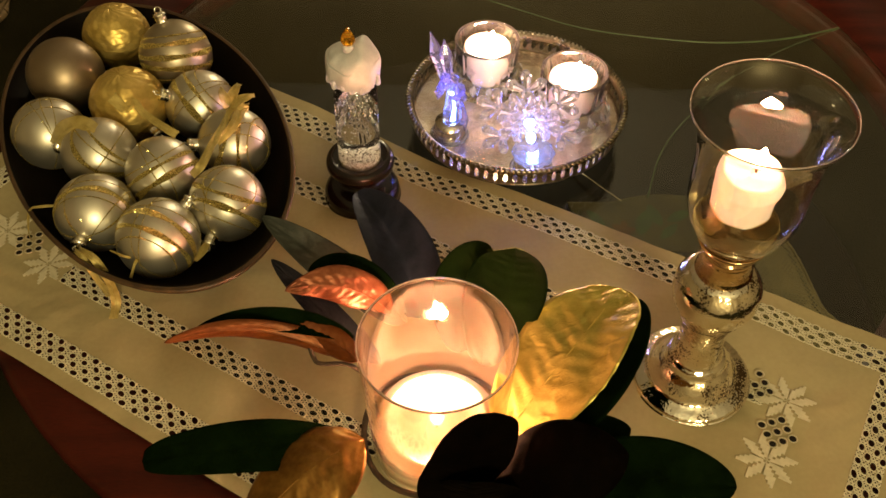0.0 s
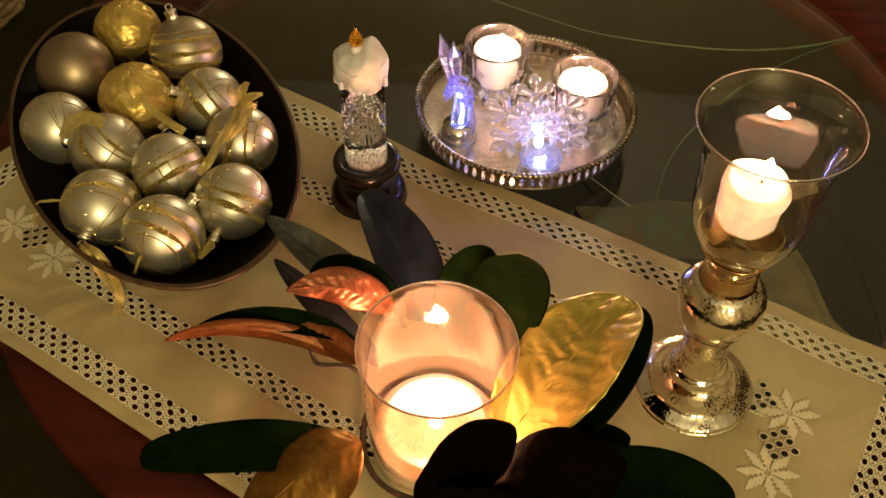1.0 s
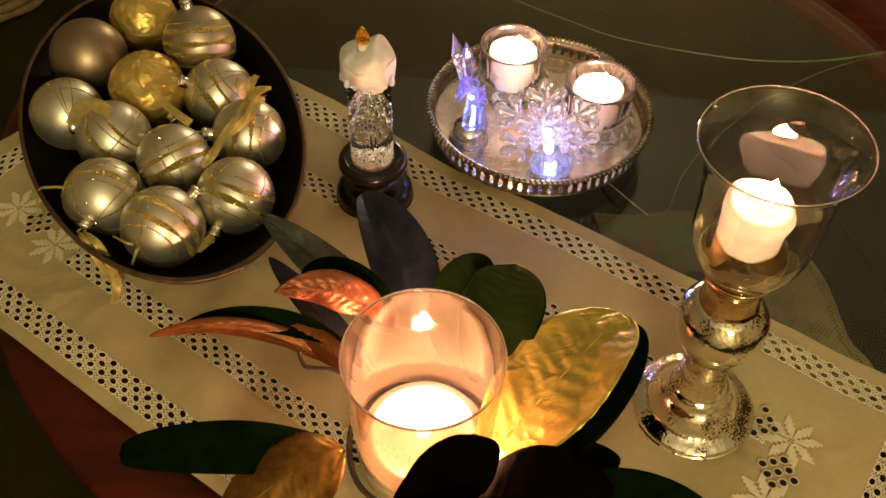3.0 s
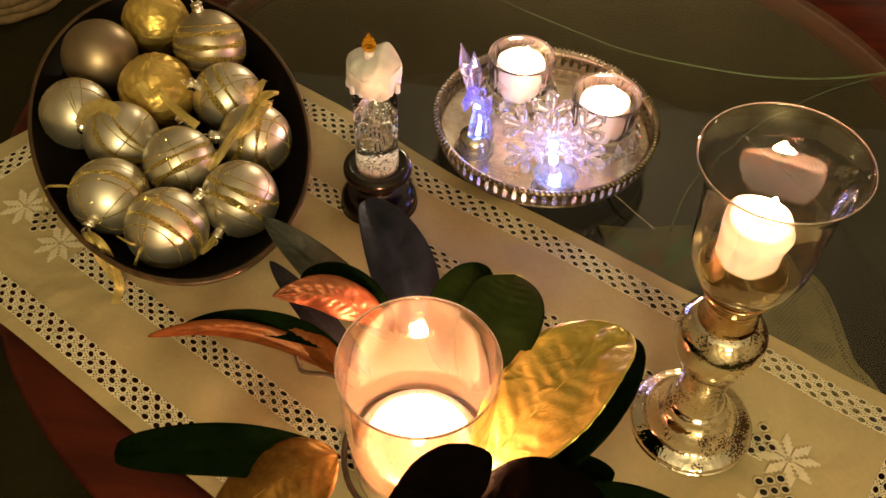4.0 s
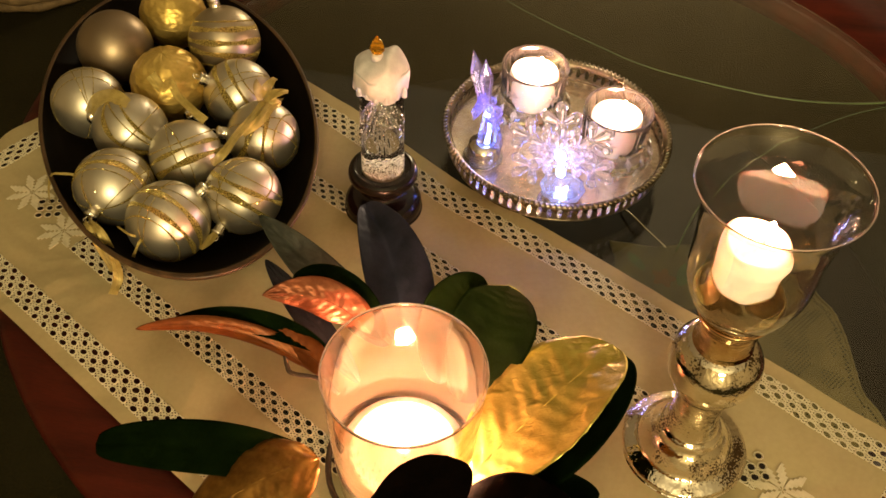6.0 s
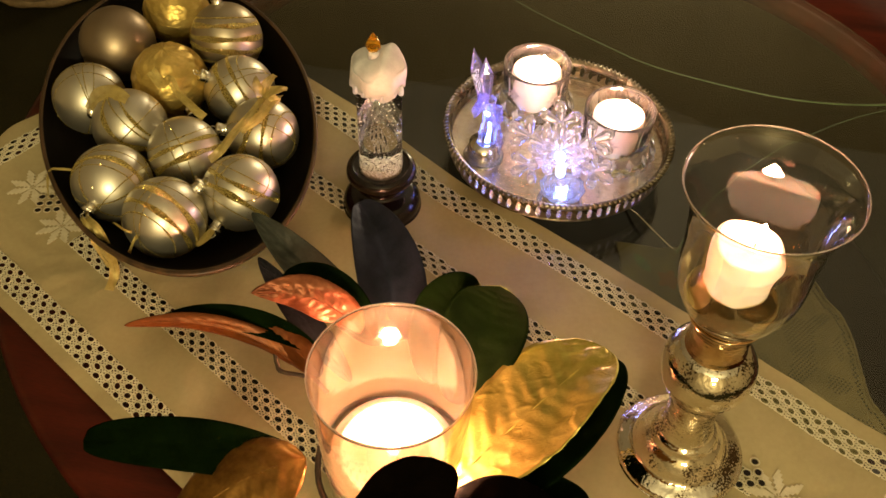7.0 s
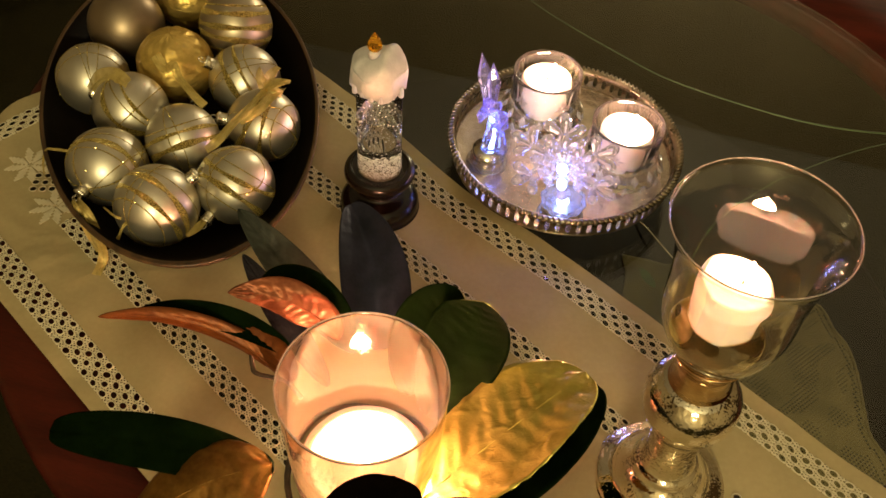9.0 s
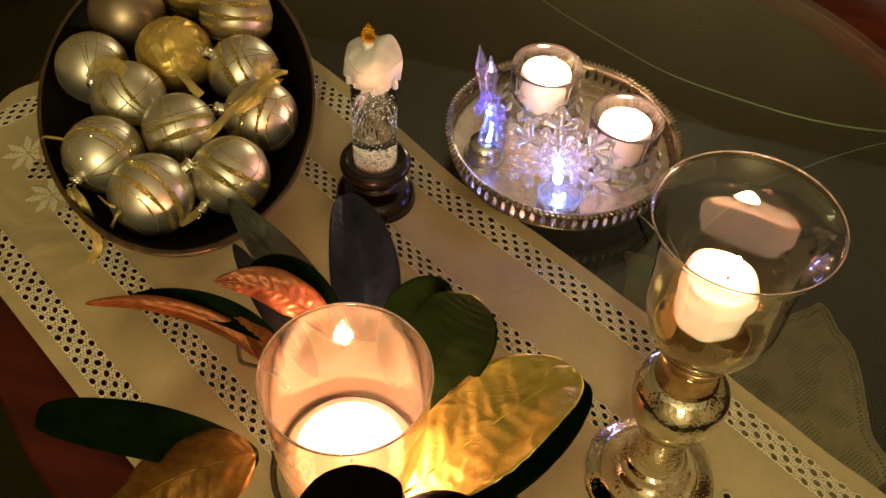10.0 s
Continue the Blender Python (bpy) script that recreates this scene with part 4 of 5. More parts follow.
neck = [(0.0155, 0.1150), (0.0165, 0.1165), (0.0150, 0.1180), (0.0160, 0.1200), (0.0146, 0.1220), (0.0156, 0.1240), (0.0146, 0.1262), (0.0158, 0.1284), (0.0148, 0.1306), (0.0158, 0.1350), (0.0182, 0.1405), (0.0200, 0.1450), (0.0194, 0.1452), (0.0150, 0.1412), (0.0, 0.1410)]
part("screw_neck", lathe(neck, 64), COPPER_GLASS, hurricane, "ribbed copper-gold neck")
outer = smooth_profile([(0.0, 0.1420), (0.0140, 0.1420), (0.0185, 0.1455), (0.0236, 0.1535), (0.0280, 0.1640), (0.0302, 0.1740), (0.0306, 0.1850), (0.0308, 0.1980), (0.0323, 0.2145), (0.0350, 0.2262), (0.0387, 0.2348)], 5)
inner = [(max(0.0, r - 0.0006), z) for r, z in outer if z > 0.1470][::-1] + [(0.0140, 0.1445), (0.0, 0.1442)]
vessel(lathe(outer + [(0.03885, 0.2354), (0.0389, 0.2359), (0.0386, 0.2363), (0.03825, 0.2358), (0.03815, 0.2354)] + inner, 96), "cup", GLASS, hurricane, "clear flared glass cup")
part("lip", tube(bmesh.new(), [(0.0387 * math.cos(a), 0.0387 * math.sin(a), 0.2364) for a in (2 * math.pi * k / 96 for k in range(97))], 0.00030, 8, False), LIP, hurricane, "rounded glass lip").visible_shadow = False
candle_m = hm @ pose(-0.0015, 0, 0.1695)
votive = base("votive_candle", candle_m, "half-melted ivory votive candle burning in the hurricane cup", "candle")


def slumped(a, r, z):
    """Melted on one side: undercut below the overhanging lip, ragged all round."""
    lip = math.exp(-((z - 0.0195) / 0.0045) ** 2) * (0.5 + 0.5 * math.cos(a + 0.35))
    return r * (1 + 0.07 * lip + 0.018 * math.sin(3 * a + 1) + 0.010 * math.sin(7 * a + 160 * z))


wax = lathe(smooth_profile([(0, 0), (0.0146, 0), (0.0156, 0.0012), (0.0162, 0.0080), (0.0166, 0.0150), (0.0170, 0.0200), (0.0166, 0.0245), (0.0156, 0.0268), (0.0140, 0.0276), (0.0110, 0.0262), (0.0045, 0.0250), (0, 0.0248)], 4), 64, squash=slumped)
for v in wax.verts:
    if v.co.z > 0.015:
        a = math.atan2(v.co.y, v.co.x)
        v.co.z += (v.co.z - 0.015) * (0.16 * math.cos(a - 2.5) + 0.06 * math.sin(3 * a))
part("wax", wax, WAX_DENSE, votive)
# Added amber body: stands for gold reflections below the wax and props it up.
part("filler", lathe(smooth_profile([(0, -0.0247), (0.0120, -0.0245), (0.0150, -0.0230), (0.0200, -0.0175), (0.0232, -0.0125), (0.0226, -0.0105), (0.0190, -0.0080), (0.0155, 0.0010), (0, 0.0015)], 4), 48), FILLER, votive, "amber filler added for the gold reflections under the candle")
part("wick", tube(bmesh.new(), [(0.003, 0.002, 0.0245), (0.0032, 0.002, 0.0285), (0.0042, 0.002, 0.0315)], 0.0008, 6), WICK, votive)
fp = candle_m @ Vector((0.0038, 0.002, 0.0285))
flame(tuple(fp), 0.0120, 1550)

# ---- glitter candle lamp on a turned wooden stand ----
GX, GY = -0.0660, 0.4955
stand = base("turned_stand", pose(GX, GY, 0.0025), "dark cherry turned wooden stand on the runner", "stand")
part("turning", lathe(smooth_profile([(0, 0), (0.0280, 0.0), (0.0298, 0.003), (0.0294, 0.009), (0.0250, 0.0140), (0.0170, 0.0165), (0.0140, 0.0200), (0.0160, 0.0270), (0.0235, 0.0320), (0.0264, 0.0358), (0.0254, 0.0408), (0.0215, 0.0428), (0.0195, 0.0412), (0.0, 0.0408)], 5), 64), CHERRY, stand)
globe = base("glitter_candle", pose(GX, GY, 0.0435, 4.4, 1.2, 0), "clear liquid candle with glitter and a frosted dripping cap", "ornament")
part("case", lathe([(0, 0), (0.0160, 0), (0.0166, 0.002), (0.0160, 0.02), (0.0156, 0.092), (0.0, 0.093)], 48), LIQUID, globe, "clear liquid-filled cylinder").visible_shadow = False
rng = random.Random(11)
bm = bmesh.new()
for _ in range(150):
    a, r, z = rng.uniform(0, 6.28), 0.0140 * math.sqrt(rng.random()), 0.010 + 0.068 * rng.random() ** 1.2
    bmesh.ops.create_cube(bm, size=0.00042, matrix=pose(r * math.cos(a), r * math.sin(a), z, rng.uniform(0, 90), rng.uniform(0, 90), 0))
tagged(part("glitter", bm, FLAKE, globe, smooth=False), kind="stuff")
bm = bmesh.new()
for _ in range(1500):
    a, r = rng.uniform(0, 6.28), 0.0150 * math.sqrt(rng.random())
    z = 0.0022 + 0.0045 * rng.random() * (1 - 0.4 * r / 0.0158)
    bmesh.ops.create_cube(bm, size=0.0006, matrix=pose(r * math.cos(a), r * math.sin(a), z, rng.uniform(0, 90), rng.uniform(0, 90), 0) @ Matrix.Diagonal((1, 1, 0.2, 1)))
tagged(part("glitter_bed", bm, FLAKE, globe, "silver glitter settled at the bottom", smooth=False), kind="stuff")
part("base_disc", lathe([(0.0164, 0.0006), (0.0164, 0.0016), (0, 0.0016)], 32), SILVER, globe, "silvered disc under the glitter")

def melted(a, r, z):
    return r * (1 + 0.05 * math.sin(3 * a + 60 * z) + 0.03 * math.sin(7 * a + 1))


cap = lathe(smooth_profile([(0.0171, 0.0860), (0.0180, 0.0850), (0.0187, 0.0880), (0.0190, 0.0930), (0.0184, 0.0990), (0.0160, 0.1045), (0.0110, 0.1080), (0.0060, 0.1100), (0.0, 0.1110)], 5), 72, squash=melted)
for v in cap.verts:
    a = math.atan2(v.co.y, v.co.x)
    if v.co.z < 0.0870:
        v.co.z -= 0.0025 * max(0, math.sin(5 * a + 0.4)) + 0.0015 * max(0, math.sin(9 * a))
    if v.co.z > 0.101:
        v.co.z += 0.0045 * math.exp(-((v.co.x - 0.007) / 0.006) ** 2) - 0.002 + 0.0006 * noise.noise(v.co * 120)
part("cap", cap, FROSTED, globe, "frosted white melted-wax cap")
for a, length in ((-2.8, 0.003), (-2.35, 0.003), (-1.9, 0.000), (-1.55, 0.002), (-1.2, 0.003), (-0.75, 0.001), (-0.3, 0.005), (2.9, 0.004)):
    bm = bmesh.new()
    x, y = 0.0178 * math.cos(a), 0.0178 * math.sin(a)
    line = [(x, y, 0.0890 - (0.004 + length * 0.9) * q / 8) for q in range(9)]
    tube(bm, line, lambda t: 0.0016 + 0.0004 * math.sin(2.4 * t) if t < 0.9 else 0.0009, 8)
    part("drip", bm, FROSTED, globe)
fl = part("plastic_flame", lathe(smooth_profile([(0, 0.1070), (0.0038, 0.1090), (0.0050, 0.1115), (0.0042, 0.1150), (0.0022, 0.1190), (0.0, 0.1225)], 3), 9), AMBER, globe, "amber plastic flame", smooth=False)
fl.location = (-0.002, -0.002, 0.005)
part("flame_stub", lathe([(0, 0.1040), (0.0042, 0.1040), (0.0040, 0.1100), (0.0036, 0.1120), (0, 0.1120)], 16), FROSTED, globe).location = (-0.002, -0.002, 0.0005)

# ---- silver gallery tray ----
SX, SY, SR = 0.0597, 0.5877, 0.0950
TRAY_Z = 0.0112
tray = base("gallery_tray", pose(SX, SY, 0.0) @ Matrix.Diagonal((0.958, 0.958, 1, 1)), "round silver tray with pierced gallery and beaded rim", "tray")
part("underside", lathe([(0, 0.0092), (0.046, 0.0092), (0.0465, 0.0004), (0.0485, 0.0004), (0.0492, 0.0088), (0.078, 0.0090), (0.0880, 0.0102), (0.0930, 0.0127)], 128), SILVER_SHADED, tray, "silver underside and foot ring in shade-dark colour")
part("dish", lathe([(0.0930, 0.0127), (0.0932, 0.0143), (0.0905, 0.0136), (0.0850, 0.0122), (0.0790, 0.0113), (0.0765, 0.0110), (0, 0.0110)], 128), SILVER_FLOOR, tray, "worn silver dish")
part("moulding", lathe([(0.0930, 0.0125), (0.0942, 0.0129), (0.0946, 0.0145), (0.0938, 0.0151), (0.0926, 0.0145)], 128, True), SILVER, tray, "raised moulding below the gallery")
part("rim", lathe([(SR - 0.0036, 0.0279), (SR - 0.0030, 0.0295), (SR - 0.0018, 0.0309), (SR + 0.0008, 0.0315), (SR + 0.0024, 0.0299), (SR + 0.0020, 0.0281), (SR - 0.0003, 0.0271), (SR - 0.0026, 0.0269)], 128, True), SILVER, tray, "tarnished silver rim")
bm = bmesh.new()
for k in range(140):
    a = 2 * math.pi * k / 140
    ball(bm, pose((SR + 0.0013) * math.cos(a), (SR + 0.0013) * math.sin(a), 0.0306, 0, 0, math.degrees(a) + 34) @ Matrix.Diagonal((0.0034, 0.0012, 0.0020, 1)), 8, 5)
tagged(part("beading", bm, SILVER, tray, "gadrooned bead edge"), kind="stuff")
# pierced gallery: each slat has a waist and a foot, so that the gaps read as arrow-shaped holes
shape = [(-0.0016, -0.0094), (-0.0031, -0.0078), (-0.0016, -0.0052), (-0.0017, 0.0040), (-0.0024, 0.0060), (-0.0036, 0.0094), (0.0036, 0.0094), (0.0024, 0.0060), (0.0017, 0.0040), (0.0016, -0.0052), (0.0031, -0.0078), (0.0016, -0.0094)]
bm = bmesh.new()
front, back = [[bm.verts.new((x, y, z)) for y, z in shape] for x in (0.0005, -0.0005)]
bm.faces.new(front)
bm.faces.new(back[::-1])
for i in range(len(shape)):
    j = (i + 1) % len(shape)
    bm.faces.new((front[i], back[i], back[j], front[j]))
bmesh.ops.recalc_face_normals(bm, faces=bm.faces)
slat = part("slat", bm, SILVER, tray, smooth=False)
for k in range(72):
    a = 2 * math.pi * k / 72
    ob = slat if k == 0 else new("slat", slat.data)
    ob.parent = tray
    ob.matrix_local = pose(0.0938 * math.cos(a), 0.0938 * math.sin(a), 0.0211, 0, 0, math.degrees(a)) @ Matrix.Diagonal((1, 1.32, 0.70, 1))

# crystal votive cups with lit candles


def crystal_cup(x, y, turn, seed, watts):
    ob = base("crystal_cup", pose(x, y, TRAY_Z, 0, 0, turn), "cut crystal votive cup holding a lit candle on the tray", "candle holder", "crystal cups")

    def cut(a, r, z):
        low = max(0.0, 1 - abs(z - 0.012) / 0.014)
        groove = abs(math.cos(5 * a)) ** 14
        return r * (1 + 0.050 * low * abs(math.cos(7 * a + 160 * z)) * abs(math.cos(7 * a - 160 * z)) - 0.034 * groove * min(1.0, max(0.0, (z - 0.022) / 0.008)) * min(1.0, max(0.0, (0.0488 - z) / 0.004)))

    prof = [(0, 0), (0.0245, 0), (0.0272, 0.0015), (0.0318, 0.0060), (0.0338, 0.0105), (0.0330, 0.0150), (0.0302, 0.0200), (0.0278, 0.0250), (0.0271, 0.0300), (0.0276, 0.0420), (0.0281, 0.0490), (0.0281, 0.0506), (0.0278, 0.0514), (0.0269, 0.0514), (0.0262, 0.0505), (0.0258, 0.0488), (0.0244, 0.0400), (0.0232, 0.0200), (0.0222, 0.0085), (0, 0.0080)]
    vessel(lathe(prof, 160, squash=cut), "bowl", CRYSTAL, ob)
    for k in range(5):
        a = radians(72 * k + 18)
        bm = bmesh.new()
        for q in range(8):
            b = 2 * math.pi * q / 8 + 0.2
            reach = 0.0078 if q % 2 == 0 else 0.0056
            out, side = Vector((0, math.cos(b), math.sin(b))), Vector((0, -math.sin(b), math.cos(b)))
            pts = [out * 0.0006, out * reach * 0.55 + side * 0.0013, out * reach, out * reach * 0.55 - side * 0.0013]
            hi = bm.verts.new(out * reach * 0.5 + Vector((0.0009, 0, 0)))
            lo = bm.verts.new(out * reach * 0.5 - Vector((0.0006, 0, 0)))
            edge = [bm.verts.new(p) for p in pts]
            for e in range(4):
                bm.faces.new((edge[e], edge[(e + 1) % 4], hi))
                bm.faces.new((edge[(e + 1) % 4], edge[e], lo))
        bmesh.ops.recalc_face_normals(bm, faces=bm.faces)
        st = part("cut_star", bm, DARK_CUT, ob, smooth=False)
        st.visible_shadow = False
        st.matrix_local = pose(0.0280 * math.cos(a), 0.0280 * math.sin(a), 0.034, 0, 0, 72 * k + 18)
    bm = bmesh.new()
    tips = [bm.verts.new(v) for v in ((0.0004, 0.0034, 0), (0.0004, 0, 0.0056), (0.0004, -0.0034, 0), (0.0004, 0, -0.0056))]
    peak, root = bm.verts.new((0.0022, 0, 0)), bm.verts.new((-0.0006, 0, 0))
    for e in range(4):
        bm.faces.new((tips[e], tips[(e + 1) % 4], peak))
        bm.faces.new((tips[(e + 1) % 4], tips[e], root))
    bmesh.ops.recalc_face_normals(bm, faces=bm.faces)
    gem = part("cut_diamond", bm, FACET, ob, smooth=False)
    for k in range(28):
        a, up = 2 * math.pi * (k // 2 + 0.5 * (k % 2)) / 14, k % 2
        one = gem if k == 0 else new("cut_diamond", gem.data)
        one.parent = ob
        one.visible_shadow = False
        r = 0.0312 if up else 0.0335
        one.matrix_local = pose(r * math.cos(a), r * math.sin(a), 0.0176 if up else 0.0095, 0, -32 if up else 4, math.degrees(a))
    m = pose(x, y, TRAY_Z + 0.0084)
    candle("votive_candle", m, 0.0204, 0.0365, "ivory votive candle burning in a crystal cup", 0.1, seed, 0.0025, 0.97, WAX_DENSE)
    flame((x + 0.004, y + 0.004, TRAY_Z + 0.0084 + 0.0350), 0.0135, watts, (1.0, 0.51, 0.31))


crystal_cup(0.0342, 0.6245, 4, 21, VOTIVE)
crystal_cup(0.1052, 0.5835, 28, 22, VOTIVE)


def led_base(ob, r, h):
    """A round chromed battery base with a ribbed skirt, a clear foot ring and a clear faceted cup on top."""
    part("pedestal", lathe([(0, 0), (r * 0.98, 0), (r, h * 0.1), (r * 0.98, h * 0.55), (r * 0.90, h * 0.62), (r * 0.88, h), (0, h)], 64, squash=lambda a, q, z: q * (1 - 0.035 * (z < h * 0.58) * (0.5 + 0.5 * math.cos(32 * a)))), CAP, ob, "chromed ribbed battery base")
    part("foot_ring", lathe([(r * 1.0, 0.0002), (r * 1.18, 0.0002), (r * 1.2, 0.0014), (r * 1.08, 0.0026), (r * 1.0, 0.0022)], 48, True), ACRYLIC, ob, "clear plastic foot ring").visible_shadow = False


def bead(bm, a, b, width, sides=8):
    """A clear drop from a to b, slim at a, full and rounded at b."""
    a, b = Vector(a), Vector(b)

    def girth(t):
        return max(0.0004, width * (0.38 + 0.62 * min(1.0, t / 0.66) if t < 0.66 else math.sqrt(max(0.0, 1 - ((t - 0.66) / 0.345) ** 2))))

    tube(bm, [a.lerp(b, q / 12) for q in range(13)], girth, sides)


def crystal_part(owner, m, drops):
    """Clear acrylic drops, each a part of its own."""
    for a, b, w in drops:
        bm = bmesh.new()
        bead(bm, m @ Vector(a), m @ Vector(b), w)
        part("crystal_bead", bm, ACRYLIC, owner).visible_shadow = False


FX, FY = 0.0706, 0.5200
flake = base("snowflake_light", pose(FX, FY, TRAY_Z, 0, 0, -4), "clear acrylic snowflake lit from below by a blue diode", "light ornament")
led_base(flake, 0.0150, 0.0100)
part("cup", lathe([(0.0040, 0.0102), (0.0120, 0.0104), (0.0166, 0.0150), (0.0172, 0.0185), (0.0158, 0.0188), (0.0112, 0.0135), (0.0050, 0.0120), (0, 0.0120)], 32, squash=lambda a, q, z: q * (1 + 0.05 * math.cos(10 * a))), ACRYLIC, flake, "scalloped clear cup").visible_shadow = False
part("diode_glow", ball(bmesh.new(), scaled(0, 0, 0.0158, 0.0046, 0.0046, 0.0040), 12, 8), LED, flake, "blue-violet glow of the diode")
m = pose(-0.0056, 0.001, 0.0500, -6, -9, 0)
for k in range(6):
    a = radians(60 * k + 90)
    way = Vector((math.cos(a), 0, math.sin(a)))
    off = Vector((-math.sin(a), 0, math.cos(a)))
    if k == 3:
        crystal_part(flake, m, [(way * 0.004, way * 0.017, 0.0046), (way * 0.016, way * 0.031, 0.0050)])
        continue
    reach = 0.0450
    drops = [(way * 0.005, way * 0.0165, 0.0042), (way * 0.0150, way * 0.0290, 0.0052), (way * 0.0275, way * reach, 0.0045)]
    for side in (-1, 1):
        drops.append((way * 0.0265 + off * side * 0.001, way * 0.0350 + off * side * 0.0150, 0.0042))
        drops.append((way * 0.0130 + off * side * 0.001, way * 0.0195 + off * side * 0.0098, 0.0036))
    crystal_part(flake, m, drops)
for k in range(6):
    a = radians(60 * k + 120)
    way = Vector((math.cos(a), 0, math.sin(a)))
    crystal_part(flake, m @ pose(0, 0.0035, 0), [(way * 0.004, way * 0.0160, 0.0044), (way * 0.0165, way * 0.0255, 0.0040)])
part("hub", ball(bmesh.new(), m @ Matrix.Diagonal((0.0064, 0.0055, 0.0064, 1)), 12, 8), ACRYLIC, flake, smooth=False).visible_shadow = False
# Glowing cores added for the diode's light showing in hub and stem.
part("diode_glow", ball(bmesh.new(), m @ pose(0, -0.003, -0.001) @ Matrix.Diagonal((0.0038, 0.0030, 0.0042, 1)), 12, 8), LED, flake, "blue-violet glow of the diode")
part("diode_glow", ball(bmesh.new(), m @ pose(0, -0.003, -0.0145) @ Matrix.Diagonal((0.0036, 0.0030, 0.0050, 1)), 12, 8), LED, flake, "blue-violet glow of the diode")
# Added lamp before the hub tints the beads with the diode's colour.
lamp("snowflake_fill", "POINT", pose(FX, FY - 0.010, TRAY_Z + 0.042), 0.026, (0.22, 0.18, 1.0), 0.004)

AX, AY = 0.0030, 0.5600
fairy = base("angel_light", pose(AX, AY, TRAY_Z, 0, 0, 26), "clear faceted acrylic winged ornament lit by a blue diode", "light ornament")
led_base(fairy, 0.0138, 0.0150)
bm = bmesh.new()
tube(bm, [(0.001, 0, 0.015), (0.001, 0.001, 0.024), (0.002, 0.002, 0.034), (0.002, 0.003, 0.046), (0.002, 0.004, 0.052)], lambda t: 0.0075 - 0.0050 * t, 8)
part("gown", bm, GLOW_ACRYLIC, fairy, "faceted clear gown", smooth=False).visible_shadow = False
bm = bmesh.new()
for x, y, z, r in ((-0.003, 0.003, 0.0575, 0.0050), (0.003, -0.001, 0.0580, 0.0040), (0.0010, -0.003, 0.0490, 0.0044), (0.0070, -0.002, 0.0470, 0.0056), (0.0085, -0.002, 0.0395, 0.0050), (0.0035, -0.003, 0.0415, 0.0042), (0.0065, -0.003, 0.0325, 0.0038), (-0.005, 0.004, 0.0500, 0.0042)):
    ball(bm, scaled(x, y, z, r, r, r, 20, 10, 15), 8, 5)
part("figure", bm, GLOW_ACRYLIC, fairy, "cluster of faceted beads", smooth=False).visible_shadow = False
# Glowing rod added to stand for light that the acrylic carries up.
part("diode_glow", tube(bmesh.new(), [(0.001, -0.002, 0.017), (0.003, -0.002, 0.030), (0.002, -0.001, 0.038)], lambda t: 0.0016 - 0.0008 * t, 8), ROD_GLOW, fairy, "blue glowing rod added inside the gown")


def spear(root, tip, width, owner, name):
    """A pointed cut-crystal blade with six long facets."""
    bm = bmesh.new()
    line = [Vector(root).lerp(Vector(tip), q / 10) for q in range(11)]
    tube(bm, line, lambda t: max(0.0003, width * (0.40 + 0.60 * t / 0.62 if t < 0.62 else (1 - t) / 0.38)), 6)
    part(name, bm, GLOW_ACRYLIC, owner, smooth=False).visible_shadow = False


spear((-0.002, 0.006, 0.050), (-0.0065, 0.0240, 0.0900), 0.0056, fairy, "wing")
spear((0.001, 0.004, 0.050), (0.0000, 0.0130, 0.0880), 0.0058, fairy, "wing")
spear((-0.004, 0.006, 0.056), (-0.0075, 0.0080, 0.0340), 0.0044, fairy, "lower_wing")
spear((0.0085, -0.004, 0.034), (0.0105, -0.0090, 0.0060), 0.0042, fairy, "lower_wing")
# Added lamp inside the figure brightens it in the diode's colour.
lamp("angel_fill", "POINT", pose(AX, AY - 0.003, TRAY_Z + 0.045), 0.026, (0.16, 0.24, 1.0), 0.004)

# ---- things under the glass and beyond the table ----
doily = base("lace_mat", pose(0, 0, SHELF_Z), "cream lace-edged cloth mat lying on the lower shelf", "place mat")
outline = [(0.300, 0.668), (0.345, 0.709), (0.358, 0.722), (0.368, 0.714), (0.377, 0.694), (0.391, 0.675), (0.400, 0.643), (0.405, 0.603), (0.410, 0.573), (0.425, 0.547), (0.432, 0.500), (0.380, 0.450), (0.300, 0.440), (0.240, 0.500), (0.256, 0.600)]
edge = smooth_line([(x, y, 0) for x, y in outline], 6, True)


def inset(p):
    """How far a place lies inside the mat's outline; below nought outside it."""
    inside, near = False, 9.0
    for a, b in zip(edge, edge[1:] + edge[:1]):
        if (a.y > p.y) != (b.y > p.y) and p.x < a.x + (b.x - a.x) * (p.y - a.y) / (b.y - a.y):
            inside = not inside
        near = min(near, (p - a).length)
    return near if inside else -near


# crochet: a lattice of small cells, the open ones with a hole through the cloth
points, faces = [], []
cell = 0.0036
turned = Matrix.Rotation(radians(52), 3, "Z")
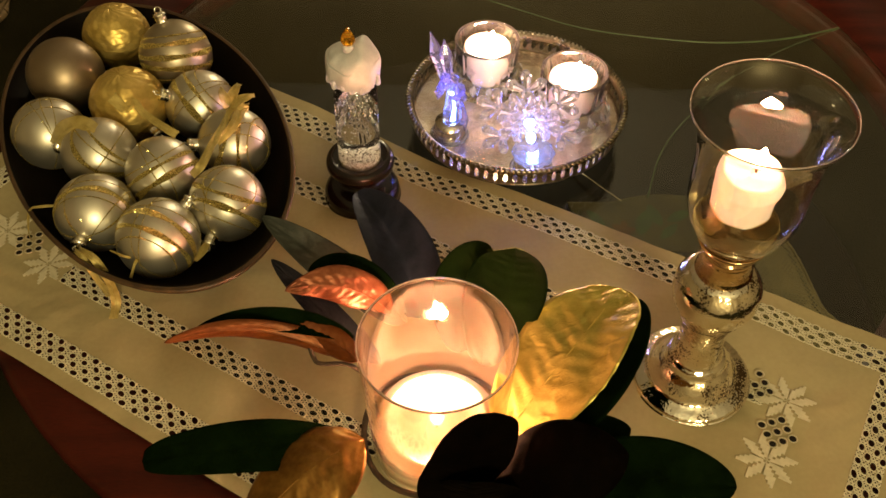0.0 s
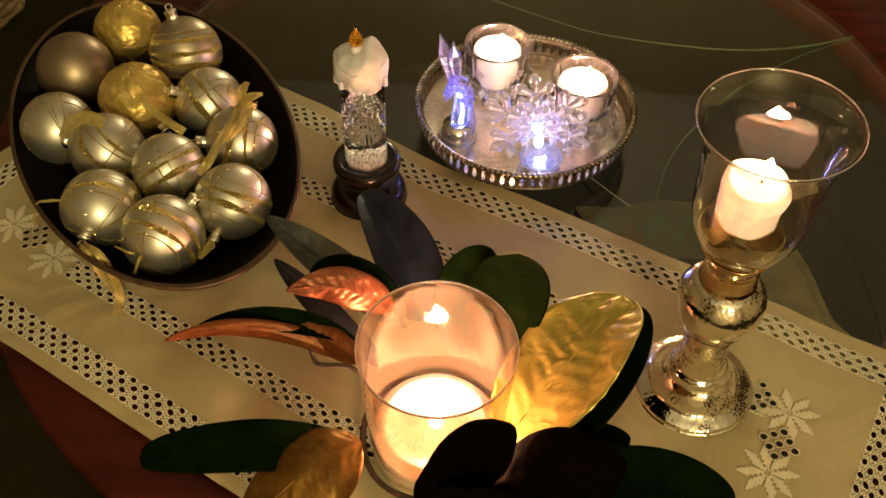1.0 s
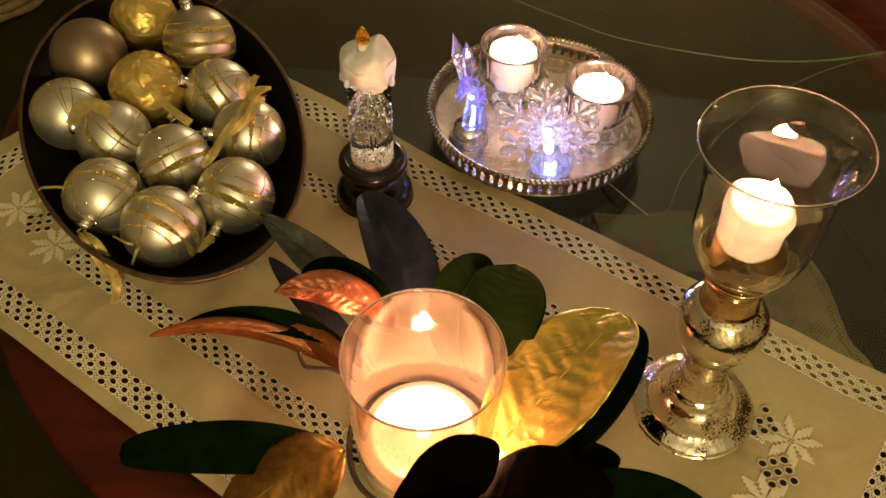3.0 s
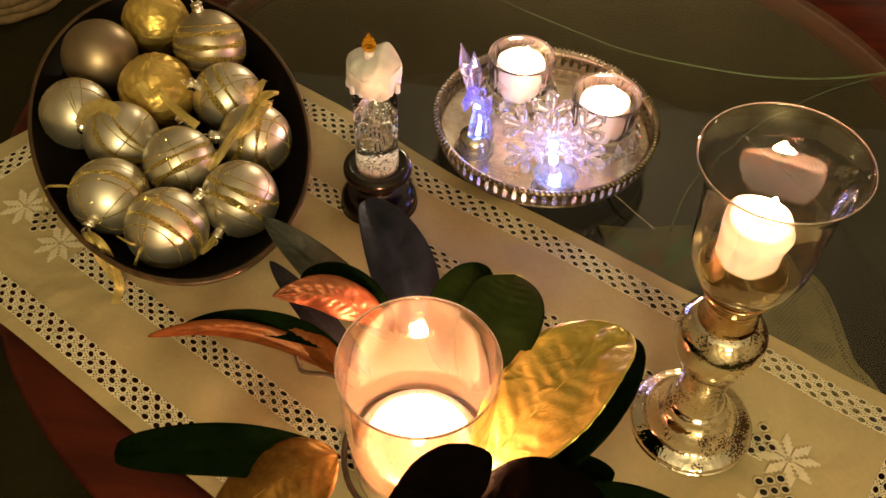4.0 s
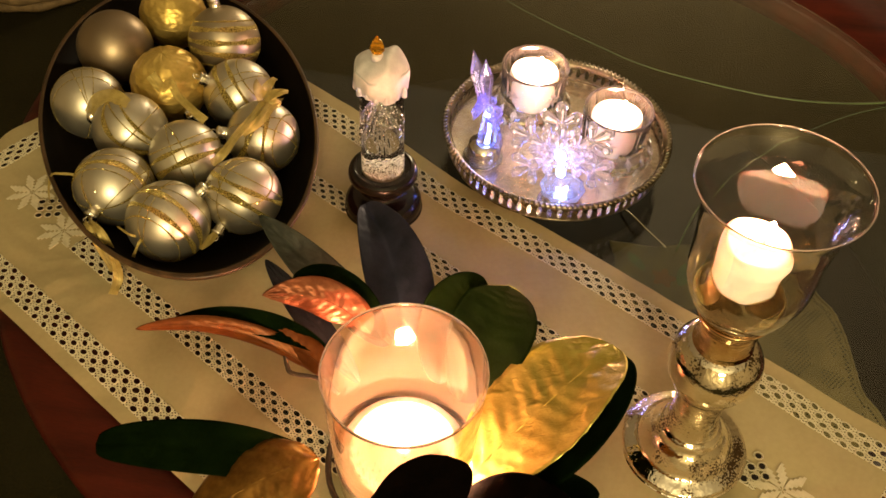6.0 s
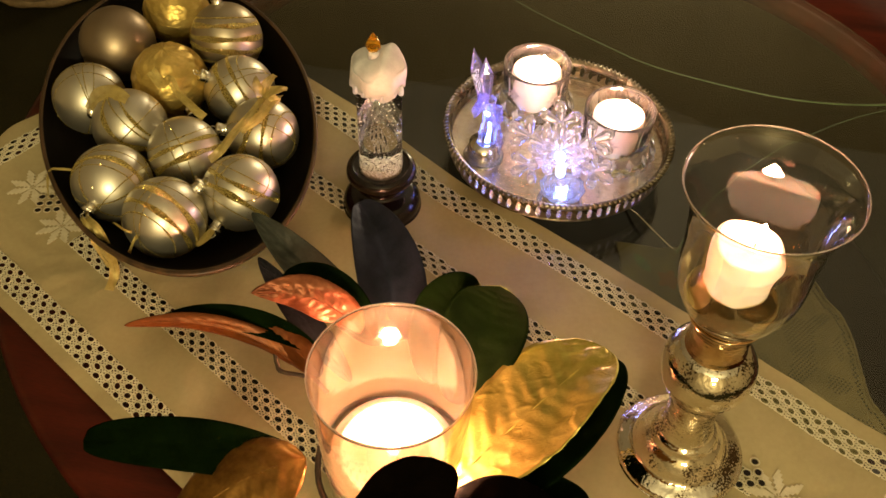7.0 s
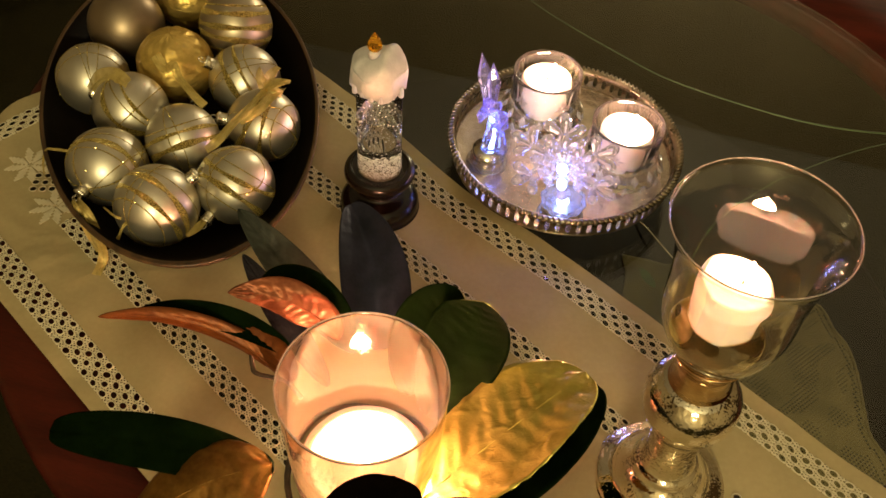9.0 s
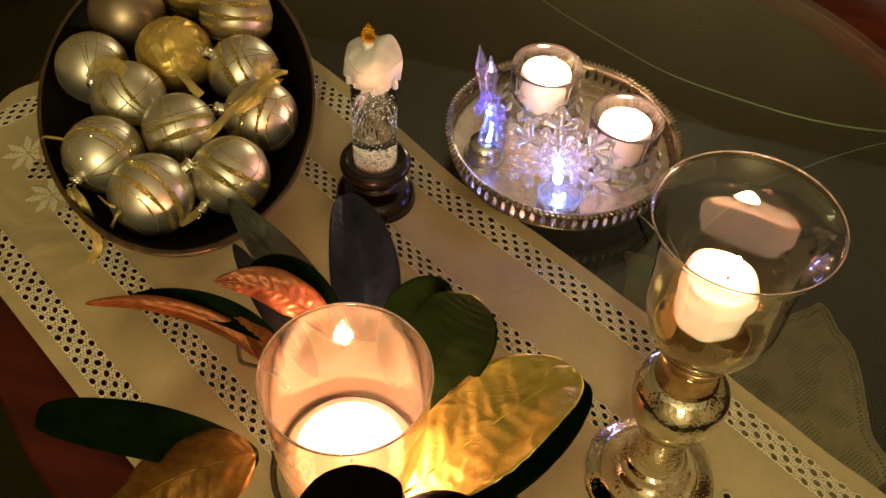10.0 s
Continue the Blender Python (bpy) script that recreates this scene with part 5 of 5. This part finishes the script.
for i in range(-50, 50):
    for j in range(-50, 50):
        c = Vector((0.335, 0.580, 0)) + turned @ Vector(((i + 0.5 * (j % 2)) * cell, j * cell, 0))
        d = inset(c)
        if d < 0.0008:
            continue
        c.z = 0.0022 + 0.0016 * noise.noise(c * 34)
        flower = noise.noise(c * 42 + Vector((3, 1, 0)))
        gap = 0.0 if d < 0.0048 else 0.74 if d < 0.0088 else 0.0 if d < 0.013 else 0.60 if flower > 0.05 else 0.0 if flower > -0.16 else 0.38
        h = cell * 0.5
        rim = [turned @ Vector((h * x, h * y, 0)) for x, y in ((1, 1), (0, 1), (-1, 1), (-1, 0), (-1, -1), (0, -1), (1, -1), (1, 0))]
        k0 = len(points)
        points += [c + v for v in rim]
        if gap == 0.0:
            faces.append(tuple(range(k0, k0 + 8)))
            continue
        points += [c + (v / v.length) * h * gap for v in rim]
        faces += [(k0 + q, k0 + (q + 1) % 8, k0 + 8 + (q + 1) % 8, k0 + 8 + q) for q in range(8)]
mesh = bpy.data.meshes.new("cloth")
mesh.from_pydata(points, [], faces)
bm = bmesh.new()
bm.from_mesh(mesh)
bmesh.ops.solidify(bm, geom=bm.faces[:], thickness=0.0006)
part("cloth", bm, COTTON, doily, "openwork crochet cloth", smooth=False)
hem = tube(bmesh.new(), [p + Vector((0, 0, 0.0028)) for p in edge + edge[:1]], lambda t: 0.0016 + 0.0004 * math.sin(240 * t), 6, False)
part("scalloped_hem", hem, COTTON, doily, "corded crochet hem")

napkin = base("printed_napkin", pose(0.226, 0.690, SHELF_Z, 0, 0, 8), "olive napkin printed with green leaves and an orange flower", "napkin")
bm = bmesh.new()
bmesh.ops.create_grid(bm, x_segments=44, y_segments=26, size=1.0, matrix=Matrix.Diagonal((0.074, 0.046, 1, 1)))
for v in bm.verts:
    v.co.y += 0.003 * math.sin(v.co.x * 60)
    v.co.x += 0.002 * math.sin(v.co.y * 90)
    v.co.z = 0.0035 + 0.0020 * noise.noise(v.co * 38)
bmesh.ops.solidify(bm, geom=bm.faces[:], thickness=0.0012)
part("cloth", bm, FABRIC, napkin)


def printed(x, y, turn, long, wide, mat, name):
    """A printed shape that follows the napkin's waves."""
    bm = bmesh.new()
    rows = []
    for q in range(13):
        t = q / 12
        w = wide * math.sin(math.pi * (0.04 + 0.92 * t)) ** 0.8
        rows.append([bm.verts.new(((t - 0.5) * 2 * long, w * k / 2, 0)) for k in (-2, -1, 0, 1, 2)])
    for a, b in zip(rows, rows[1:]):
        for k in range(4):
            bm.faces.new((a[k], b[k], b[k + 1], a[k + 1]))
    bm.transform(pose(x, y, 0, 0, 0, turn))
    for v in bm.verts:
        v.co.z = 0.0042 + 0.0020 * noise.noise(Vector((v.co.x, v.co.y, 0)) * 38)
    part(name, bm, mat, napkin, smooth=False)


for x, y, turn, long, wide in ((0.006, 0.004, 62, 0.020, 0.009), (0.022, 0.014, 100, 0.017, 0.008), (0.032, -0.012, 40, 0.016, 0.006), (-0.048, 0.018, 120, 0.015, 0.006), (0.050, 0.010, 20, 0.016, 0.007)):
    printed(x, y, turn, long, wide, PETAL, "printed_leaf")
for k in range(5):
    printed(-0.020 + 0.007 * math.cos(1.257 * k), -0.004 + 0.007 * math.sin(1.257 * k), 72 * k, 0.0075, 0.0045, ORANGE, "printed_petal")

wire = tube(bmesh.new(), smooth_line([(0.150, 0.790, 0.0), (0.166, 0.772, 0.006), (0.187, 0.748, 0.007), (0.208, 0.725, 0.008)], 6), 0.0011, 6)
ob = part("wire", wire, CAP)
ob.matrix_world = pose(0, 0, SHELF_Z + 0.001)
tagged(ob, "thin pale wire lying on the lower shelf", "wire")

basket = base("wicker_basket", pose(-0.98, 1.40, FLOOR_Z), "round brown wicker basket standing on the floor", "basket")
for k in range(9):
    z = 0.012 + 0.020 * k
    r = 0.13 + 0.05 * k / 8
    bm = bmesh.new()
    tube(bm, [(r * math.cos(a) * (1 + 0.02 * math.cos(12 * a + 3 * k)), r * math.sin(a) * (1 + 0.02 * math.cos(12 * a + 3 * k)), z) for a in (2 * math.pi * q / 72 for q in range(73))], 0.011, 8, False)
    part("weave", bm, WICKER, basket)
part("bottom", lathe([(0, 0.001), (0.13, 0.001), (0.13, 0.008), (0, 0.008)], 32), WICKER, basket)
